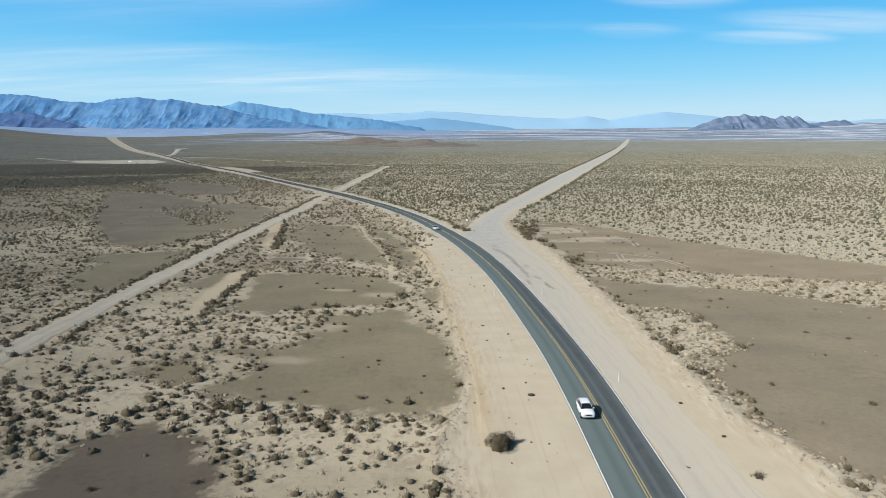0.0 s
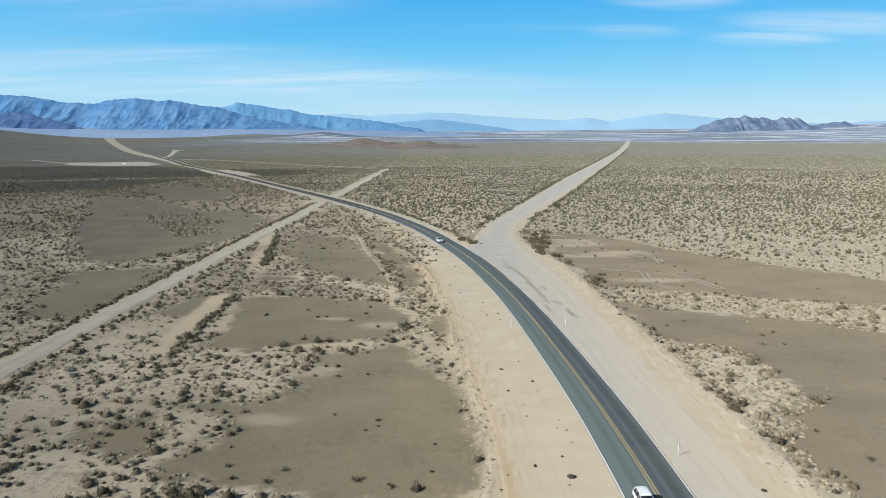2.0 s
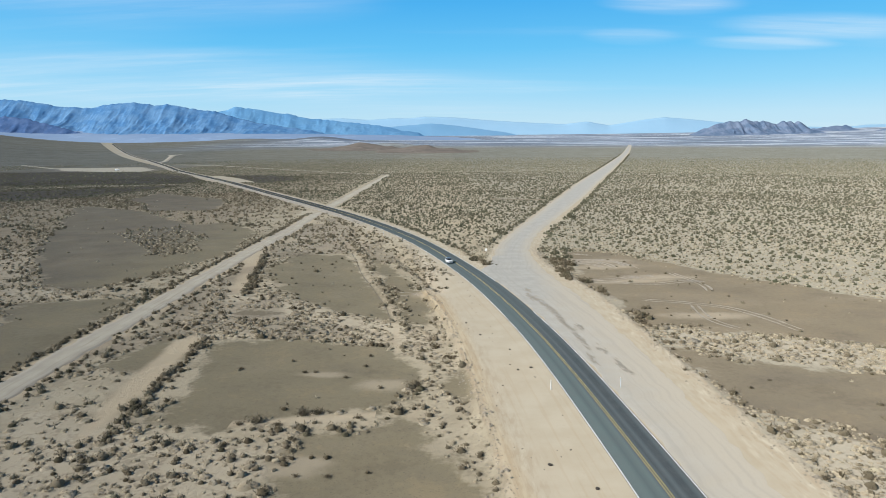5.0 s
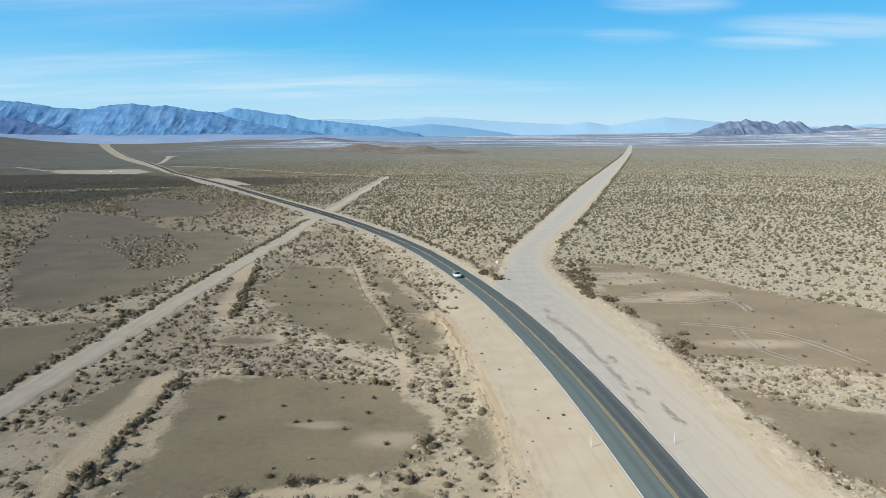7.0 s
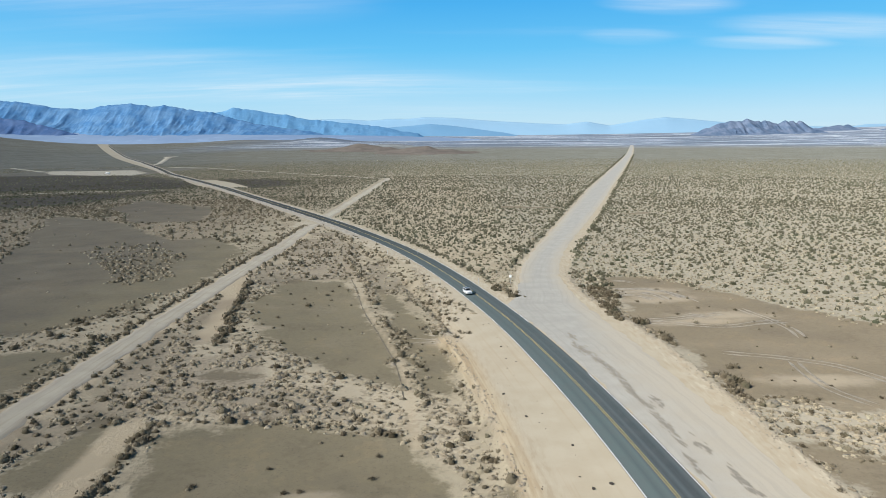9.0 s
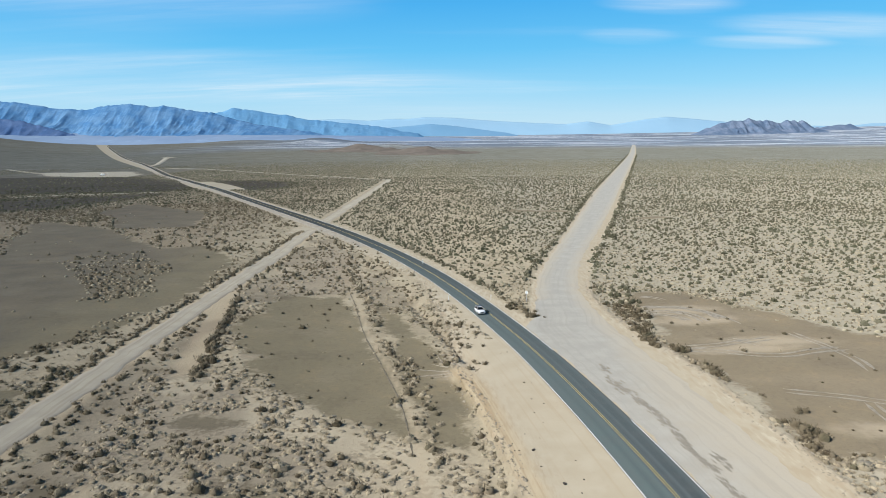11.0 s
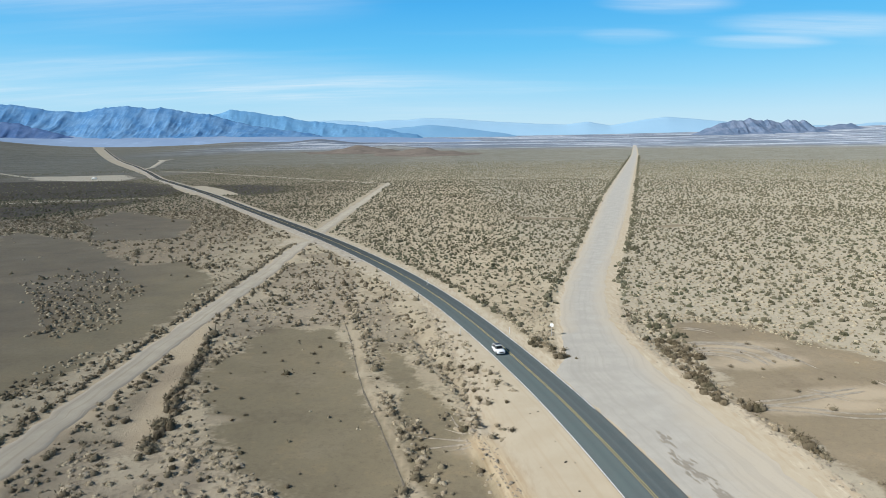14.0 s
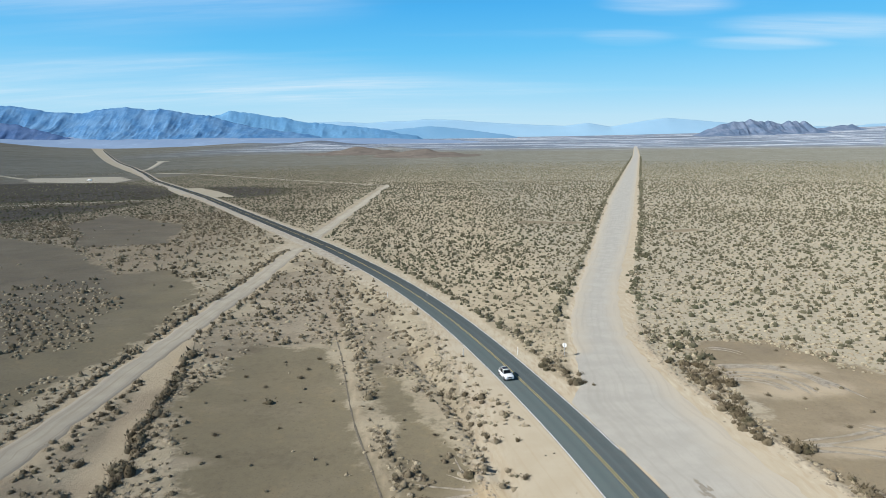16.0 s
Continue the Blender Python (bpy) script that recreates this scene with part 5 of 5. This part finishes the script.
def stems(seed):
    """A fan of bent twigs from the root."""
    r = random.Random(seed)
    bm = bmesh.new()
    for k in range(11):
        a, lean_out, tall = r.uniform(0, 6.28), r.uniform(0.25, 0.95), r.uniform(0.6, 1.0)
        last = None
        for j, w in enumerate((0.03, 0.02, 0.006)):
            q = j / 2
            c = Vector((math.cos(a) * lean_out * q ** 0.8, math.sin(a) * lean_out * q ** 0.8, tall * q * 0.95 - 0.02))
            ring = [bm.verts.new(c + Vector((math.cos(b2) * w, math.sin(b2) * w, 0))) for b2 in (0, 2.1, 4.2)]
            if last:
                for i in range(3):
                    bm.faces.new((last[i], last[(i + 1) % 3], ring[(i + 1) % 3], ring[i]))
            last = ring
    return bm


def rubble_mesh(seed):
    r = np.random.RandomState(seed)
    v = np.array([(1, 0, 0), (0, 1, 0), (-1, 0, 0), (0, -1, 0), (0, 0, 0.8), (0, 0, -0.2)], float) * r.uniform(0.6, 1.3, (6, 1))
    return v, np.array([(0, 1, 4), (1, 2, 4), (2, 3, 4), (3, 0, 4)])


# loose rubble bladed up along the edges of the graded sand
M_RUBBLE = plain("pale_rubble", (0.36, 0.305, 0.225), 0.95, size=1.5, speck=0.25)
ry = dice.uniform(52, 265, 5200)
edge_x = np.where(dice.uniform(size=5200) < 0.5, sand_l(ry), sand_r(ry))
rx = edge_x + dice.normal(size=5200) * 0.9
v, f, t = planting([rubble_mesh(k) for k in range(6)], rx, ry, np.clip(dice.lognormal(-2.3, 0.55, 5200), 0.05, 0.34), 0 * rx, 306)
tagged(sheet("rubble", v, f, M_RUBBLE), "pale loose stones along the edge of the graded sand", "rubble", kind="stuff")

SHRUBS = []
for k in range(5):
    root = new("desert_shrub")
    part("stem", stems(400 + k), M_STEM, root, "bare grey-brown twigs")
    vv, ff = joined(core(lump(8, 3, 60 + k), 0.42), sprigs(190, 90 + k, 0.075, 0.85, 0.30))
    sheet("foliage", vv, ff, M_BRUSH, [("tint", np.full(len(vv), 0.72 + 0.06 * k))], root)
    SHRUBS.append(root)
used = set()


def shrub(x, y, size, k, label, group):
    m = pose(x, y, spot(x, y), 0, 0, dice.uniform(0, 360)) @ Matrix.Diagonal((size, size, size * dice.uniform(0.8, 1.05), 1))
    if k in used:
        ob = copy_thing(SHRUBS[k], m)
    else:
        used.add(k)
        ob = SHRUBS[k]
        ob.matrix_basis = m
    ob["label"], ob["category"], ob["group"] = label, "shrub", group


for n, (x, y, s) in enumerate(LONE + LONE2 + LONE3 + LONE4):
    shrub(x, y, s, n % 5, "lone dark olive shrub on a bare gravel flat" if s < 1.0 else "large twiggy dark shrub on open ground", "lone shrubs")
left_over = np.nonzero(single)[0]
for n, i in enumerate(left_over):
    shrub(float(ex[i]), float(ey[i]), float(es[i]), n % 5, "dark brushy shrub beside a sandy track", "shrubs along the tracks")
big = tagged(new("desert_shrub"), "big dark spreading shrub alone on the sandy shoulder", "shrub", "lone shrubs")
part("stem", stems(455), M_STEM, big, "bare grey-brown twigs")
vv, ff = joined(core(lump(14, 5, 66, 0.85), 0.84), sprigs(1700, 96, 0.038, 0.88, 0.62))
sheet("foliage", vv, ff, M_BRUSH, [("tint", np.full(len(vv), 1.0))], big)
big.matrix_basis = pose(6.1, 64.6, spot(6.1, 64.6), 0, 0, 40) @ Matrix.Diagonal((1.75, 1.65, 1.75, 1))

# ---------------------------------------------------------------- stones on the shoulders


def stone_mesh(seed):
    bm = bmesh.new()
    bmesh.ops.create_icosphere(bm, subdivisions=1, radius=0.5)
    r = random.Random(seed)
    for vert in bm.verts:
        vert.co *= r.uniform(0.7, 1.2)
        vert.co.z = vert.co.z * 0.55 + 0.12
    me = bpy.data.meshes.new("stone")
    bm.to_mesh(me)
    bm.free()
    me.materials.append(M_STONE)
    return me


STONES = [stone_mesh(k) for k in range(4)]
PLACED = [(11.3, 78.5), (-0.5, 166.6), (1.9, 158.6), (1.3, 189.2), (6.6, 150), (6.8, 139.9), (9.1, 140.9), (9.1, 136.7), (6.9, 109.8), (7.1, 101.4), (11, 104.8), (7.9, 80.8), (11.2, 82.8), (3.8, 76.1), (30.1, 75.7), (25, 59.8), (31.6, 66.6), (0.1, 204.2)]
for n in range(70):
    y = dice.uniform(60, 240)
    PLACED.append((dice.uniform(float(sand_l(y)) + 1.5, float(road_x(y)) - 5.5), y))
for n, (x, y) in enumerate(PLACED):
    ob = new("stone", STONES[n % 4])
    s = dice.uniform(0.30, 0.55) if n < 18 else dice.uniform(0.14, 0.30)
    s = 0.8 if n == 0 else s
    ob.matrix_basis = pose(x, y, spot(x, y) - 0.02, 0, 0, dice.uniform(0, 360)) @ Matrix.Diagonal((s * 1.3, s, s, 1))
    tagged(ob, "small dark stone lying on the sandy road shoulder" if s < 0.5 else "dark stone lying on the sandy road shoulder", "stone", "stones on the shoulder")

# crumbled leftovers of old paving on the apron
vs, fs, at = [], [], 0
for x, y in [(15.1, 189.7), (15.9, 187.6), (16.6, 185.6), (17.4, 183), (17.8, 180), (18.5, 177), (18.9, 174), (18.9, 170.5), (19.1, 166.5), (19.3, 164), (20.1, 160.5), (21.6, 163), (20.1, 155.5), (20.4, 151.5), (22.8, 149.4), (19.8, 144.8), (23.5, 141.8), (24.1, 139.2), (15.8, 195.8)]:
    for k in range(15):
        qx, qy, n = x + dice.normal() * 0.30, y + dice.normal() * 1.5, 12
        a = np.arange(n) / n * 6.283
        r = dice.uniform(0.06, 0.36) * (1 + 0.35 * np.sin(2 * a + dice.uniform(0, 6)) + 0.22 * np.sin(3 * a + dice.uniform(0, 6)))
        px, py = qx + np.cos(a) * r * 0.7 - np.sin(a) * r * 0.5, qy + np.sin(a) * r * 2.4
        pz = height(px, py) + 0.075
        vs.append(np.stack([np.append(px, qx), np.append(py, qy), np.append(pz, pz.mean() + 0.012)], -1))
        fs.append(np.array([(at + i, at + (i + 1) % n, at + n) for i in range(n)]))
        at += n + 1
tagged(sheet("asphalt_crumbs", np.concatenate(vs), np.concatenate(fs), M_TAR), "dark crumbled paving scraps on the gravel apron", "debris", kind="stuff")

# ---------------------------------------------------------------- roadside posts and the sign


def box(bm, x0, x1, y0, y1, z0, z1):
    vs = [bm.verts.new(p) for p in ((x0, y0, z0), (x1, y0, z0), (x1, y1, z0), (x0, y1, z0), (x0, y0, z1), (x1, y0, z1), (x1, y1, z1), (x0, y1, z1))]
    for q in ((3, 2, 1, 0), (4, 5, 6, 7), (0, 1, 5, 4), (1, 2, 6, 5), (2, 3, 7, 6), (3, 0, 4, 7)):
        bm.faces.new([vs[i] for i in q])
    return vs


def delineator():
    root = new("delineator_post")
    bm = bmesh.new()
    rings = []
    for z, w in ((-0.05, 0.075), (1.15, 0.075), (1.4, 0.065), (1.48, 0.04)):
        rings.append([bm.verts.new((x * w, yy, z)) for x, yy in ((-1, 0.0), (-0.5, -0.03), (0.5, -0.03), (1, 0.0), (0.5, 0.015), (-0.5, 0.015))])
    for a, c in zip(rings, rings[1:]):
        for i in range(6):
            bm.faces.new((a[i], a[(i + 1) % 6], c[(i + 1) % 6], c[i]))
    bm.faces.new(rings[-1])
    part("body", bm, M_POST, root)
    bm = bmesh.new()
    box(bm, -0.05, 0.05, -0.037, -0.031, 1.12, 1.30)
    part("reflector", bm, M_STEEL, root, "grey reflective patch")
    return tagged(root, "slim white plastic delineator post beside the asphalt", "road post", "roadside posts")


first = delineator()
for n, (x, y) in enumerate([(24.2, 83), (21.1, 132.3), (10.7, 131.7), (0.2, 243), (-10.2, 243), (-28.5, 291), (-18, 291), (13.2, 83)][:7]):
    m = pose(x, y, spot(x, y), 0, dice.uniform(-3, 3), dice.uniform(-10, 10))
    if n:
        copy_thing(first, m)
    else:
        first.matrix_basis = m


def stop_sign(x, y):
    root = new("road_sign")
    root.location = (x, y, spot(x, y))
    bm = bmesh.new()
    box(bm, -0.03, 0.03, -0.03, 0.03, -0.1, 2.75)
    part("post", bm, M_STEEL, root)
    for name, yy, r, mat, label in (("plate", 0.036, 0.46, M_SIGN_BACK, "pale bare metal back"), ("face", 0.046, 0.44, M_RED, "red octagonal face")):
        bm = bmesh.new()
        ring = [[bm.verts.new((math.cos(a) * r, yy + d, 2.3 + math.sin(a) * r)) for a in [(k + 0.5) * math.pi / 4 for k in range(8)]] for d in (0, 0.006)]
        bm.faces.new(ring[0])
        bm.faces.new(ring[1][::-1])
        for k in range(8):
            bm.faces.new((ring[0][k], ring[1][k], ring[1][(k + 1) % 8], ring[0][(k + 1) % 8]))
        bmesh.ops.recalc_face_normals(bm, faces=bm.faces)
        part(name, bm, mat, root, label)
    root.rotation_euler[2] = radians(-37)
    return tagged(root, "octagonal sign on a steel post seen from behind", "road sign")


stop_sign(8.7, 241.3)

# ---------------------------------------------------------------- vehicles


def loft(rings, close=True):
    bm = bmesh.new()
    made = [[bm.verts.new(p) for p in ring] for ring in rings]
    n = len(rings[0])
    for a, c in zip(made, made[1:]):
        for i in range(n):
            bm.faces.new((a[i], a[(i + 1) % n], c[(i + 1) % n], c[i]))
    if close:
        bm.faces.new(made[0][::-1])
        bm.faces.new(made[-1])
    bmesh.ops.recalc_face_normals(bm, faces=bm.faces)
    for face in bm.faces:
        face.smooth = len(face.verts) == 4
    return bm


def disc(bm, x0, x1, y, z, r, n=20, long=1.0):
    rings = [[bm.verts.new((x, y + math.cos(6.2832 * k / n) * q * long, z + math.sin(6.2832 * k / n) * q)) for k in range(n)] for x, q in ((x0, r * 0.92), (x0 * 0.8 + x1 * 0.2, r), (x0 * 0.2 + x1 * 0.8, r), (x1, r * 0.92))]
    for a, c in zip(rings, rings[1:]):
        for k in range(n):
            bm.faces.new((a[k], a[(k + 1) % n], c[(k + 1) % n], c[k]))
    bm.faces.new(rings[0])
    bm.faces.new(rings[-1])
    bmesh.ops.recalc_face_normals(bm, faces=bm.faces)


def pane(corners, out=0.012):
    """A slab of glass on four corners."""
    bm = bmesh.new()
    c = [Vector(p) for p in corners]
    n = (c[1] - c[0]).cross(c[3] - c[0]).normalized() * out
    a = [bm.verts.new(p + n * 0.2) for p in c]
    d = [bm.verts.new(p + n) for p in c]
    bm.faces.new(a[::-1])
    bm.faces.new(d)
    for i in range(4):
        bm.faces.new((a[i], a[(i + 1) % 4], d[(i + 1) % 4], d[i]))
    return bm


def crossover(sunroof, label):
    """A compact white crossover, nose towards +y."""
    car = new("car")
    rings = []
    for y, w, zb, zs, zt in ((-2.22, 0.66, 0.48, 0.86, 0.98), (-2.12, 0.82, 0.36, 0.96, 1.05), (-1.6, 0.90, 0.27, 1.00, 1.06), (-0.4, 0.915, 0.24, 1.00, 1.04), (0.85, 0.915, 0.24, 0.98, 1.04),
                             (1.25, 0.905, 0.25, 0.96, 1.03), (1.85, 0.88, 0.29, 0.92, 0.99), (2.12, 0.82, 0.34, 0.85, 0.93), (2.24, 0.72, 0.42, 0.74, 0.80)):
        side = [(w * 0.88, zb), (w, zb + 0.14), (w * 1.005, (zb + zs) / 2), (w, zs - 0.09), (w * 0.94, zs), (w * 0.55, zt), (0.02, zt + 0.015)]
        rings.append([(x, y, z) for x, z in side] + [(-x, y, z) for x, z in reversed(side)])
    part("body", loft(rings), M_CAR, car, "glossy white bodywork")
    # cabin: dark inside, glass around it, white roof and pillars
    bm = loft([[(-0.77, -1.93, 1.0), (0.77, -1.93, 1.0), (0.77, 0.93, 1.0), (-0.77, 0.93, 1.0)], [(-0.58, -1.66, 1.5), (0.58, -1.66, 1.5), (0.58, 0.18, 1.5), (-0.58, 0.18, 1.5)]])
    part("cabin_trim", bm, M_BLACK, car, "dark cabin interior")
    part("windscreen", pane([(-0.74, 0.97, 1.02), (0.74, 0.97, 1.02), (0.58, 0.22, 1.50), (-0.58, 0.22, 1.50)]), M_GLASS, car, "dark tinted glass")
    part("rear_window", pane([(0.72, -1.98, 1.05), (-0.72, -1.98, 1.05), (-0.58, -1.70, 1.48), (0.58, -1.70, 1.48)]), M_GLASS, car, "dark tinted glass")
    for sx in (1, -1):
        for y0, y1, q0, q1 in ((-1.80, -1.15, -1.55, -1.12), (-1.08, -0.18, -1.06, -0.20), (-0.10, 0.84, -0.12, 0.16)):
            c = [(sx * 0.79, y0, 1.03), (sx * 0.79, y1, 1.03), (sx * 0.61, q1, 1.47), (sx * 0.61, q0, 1.47)]
            part("side_window", pane(c if sx > 0 else c[::-1]), M_GLASS, car, "dark tinted glass")
        for y0, q0, w in ((0.93, 0.20, 0.07), (-0.14, -0.16, 0.07), (-1.12, -1.09, 0.07), (-1.94, -1.66, 0.12)):
            rings = [[(sx * (a + d), y + e, z) for d, e in ((-0.02, -w / 2), (0.025, -w / 2), (0.025, w / 2), (-0.02, w / 2))] for a, y, z in ((0.785, y0, 1.0), (0.60, q0, 1.5))]
            part("pillar", loft(rings), M_CAR, car)
        bm = bmesh.new()
        bmesh.ops.create_uvsphere(bm, u_segments=10, v_segments=6, radius=0.1, matrix=pose(sx * 0.98, 0.68, 1.04) @ Matrix.Diagonal((1.2, 0.6, 0.8, 1)))
        part("mirror", bm, M_CAR, car)
        part("headlight", loft([[(sx * (0.50 + dx), 2.0 + dy, z) for dx, dy in ((0, 0.22), (0.18, 0.16), (0.30, -0.06), (0.10, -0.02))] for z in (0.74, 0.87)]), M_LAMP, car, "clear headlight lens")
        bm = bmesh.new()
        box(bm, sx * 0.52 - 0.02, sx * 0.52 + 0.02, -1.5, 0.05, 1.585, 1.625)
        part("roof_rail", bm, M_BLACK if sunroof else M_STEEL, car)
        for y in (-1.36, 1.36):
            bm = bmesh.new()
            disc(bm, sx * 0.70, sx * 0.925, y, 0.40, 0.405, 24, 1.17)
            part("wheel_arch", bm, M_BLACK, car, "black wheel arch lining")
            wheel = new("wheel")
            wheel.parent = car
            bm = bmesh.new()
            disc(bm, sx * 0.72, sx * 0.935, y, 0.34, 0.34, 24, 1.17)
            part("tyre", bm, M_TYRE, wheel)
            bm = bmesh.new()
            disc(bm, sx * 0.86, sx * 0.945, y, 0.34, 0.21, 16, 1.17)
            part("rim", bm, M_RIM, wheel, "alloy rim")
    rings = []
    for y, w, z in ((-1.86, 0.50, 1.475), (-1.66, 0.60, 1.535), (-0.8, 0.625, 1.585), (-0.1, 0.615, 1.57), (0.20, 0.585, 1.515)):
        rings.append([(w, y, z - 0.035), (w * 0.96, y, z), (w * 0.5, y, z + 0.025), (-w * 0.5, y, z + 0.025), (-w * 0.96, y, z), (-w, y, z - 0.035)])
    part("roof", loft(rings), M_CAR, car)
    if sunroof:
        bm = bmesh.new()
        box(bm, -0.46, 0.46, -1.25, -0.08, 1.60, 1.622)
        part("sunroof", bm, M_GLASS, car, "dark glass sunroof")
    for name, x0, x1, y0, y1, z0, z1, mat, words in (("grille", -0.36, 0.36, 2.17, 2.275, 0.60, 0.76, M_BLACK, "black grille"), ("lower_intake", -0.55, 0.55, 2.10, 2.235, 0.40, 0.49, M_BLACK, "black lower intake"),
                                              ("number_plate", -0.24, 0.24, 2.24, 2.285, 0.50, 0.58, M_POST, "pale plate"), ("bumper", -0.70, 0.70, -2.30, -2.15, 0.42, 0.58, M_BLACK, "dark rear bumper")):
        bm = bmesh.new()
        box(bm, x0, x1, y0, y1, z0, z1)
        part(name, bm, mat, car, words)
    return tagged(car, label, "car")


def park(car, y, off):
    g = float((road_x(y + 2) - road_x(y - 2)) / 4)
    x = float(road_x(y)) + off
    car.matrix_basis = pose(x, y, spot(x, y) + 0.085, 0, 0, 180 + math.degrees(math.atan2(-g, 1))) @ Matrix.Diagonal((0.92, 0.83, 0.97, 1))


park(crossover(False, "white crossover car in the oncoming lane of the asphalt road"), 72.6, -2.0)
park(crossover(True, "white crossover car with a dark glass sunroof on the asphalt"), 231.0, -2.0)


def camper(x, y):
    van = new("van")
    part("body", loft([[(sx * w, yy, z) for sx, z in ((-1, 0.4), (1, 0.4), (1, 2.5), (0.9, 2.75), (-0.9, 2.75), (-1, 2.5))] for yy, w in ((-3.2, 1.08), (-3.1, 1.15), (1.4, 1.15), (1.5, 1.1))]), M_CAR, van, "white box body")
    part("cab", loft([[(sx * 1.0, yy, z) for sx, z in ((-1, 0.4), (1, 0.4), (1, 1.2), (0.85, top), (-0.85, top), (-1, 1.2))] for yy, top in ((1.52, 2.1), (2.2, 2.0), (2.9, 1.25), (3.3, 1.15))]), M_CAR, van)
    part("windscreen", pane([(-0.8, 2.92, 1.28), (0.8, 2.92, 1.28), (0.78, 2.24, 1.98), (-0.78, 2.24, 1.98)]), M_GLASS, van, "dark glass")
    for sx in (1, -1):
        for yy in (-2.0, 2.4):
            bm = bmesh.new()
            disc(bm, sx * 0.85, sx * 1.1, yy, 0.38, 0.38, 16)
            part("wheel", bm, M_TYRE, van)
    van.matrix_basis = pose(x, y, spot(x, y) + 0.1, 0, 0, 80)
    return tagged(van, "white camper van parked on the gravel lot", "van")


camper(-481, 970)
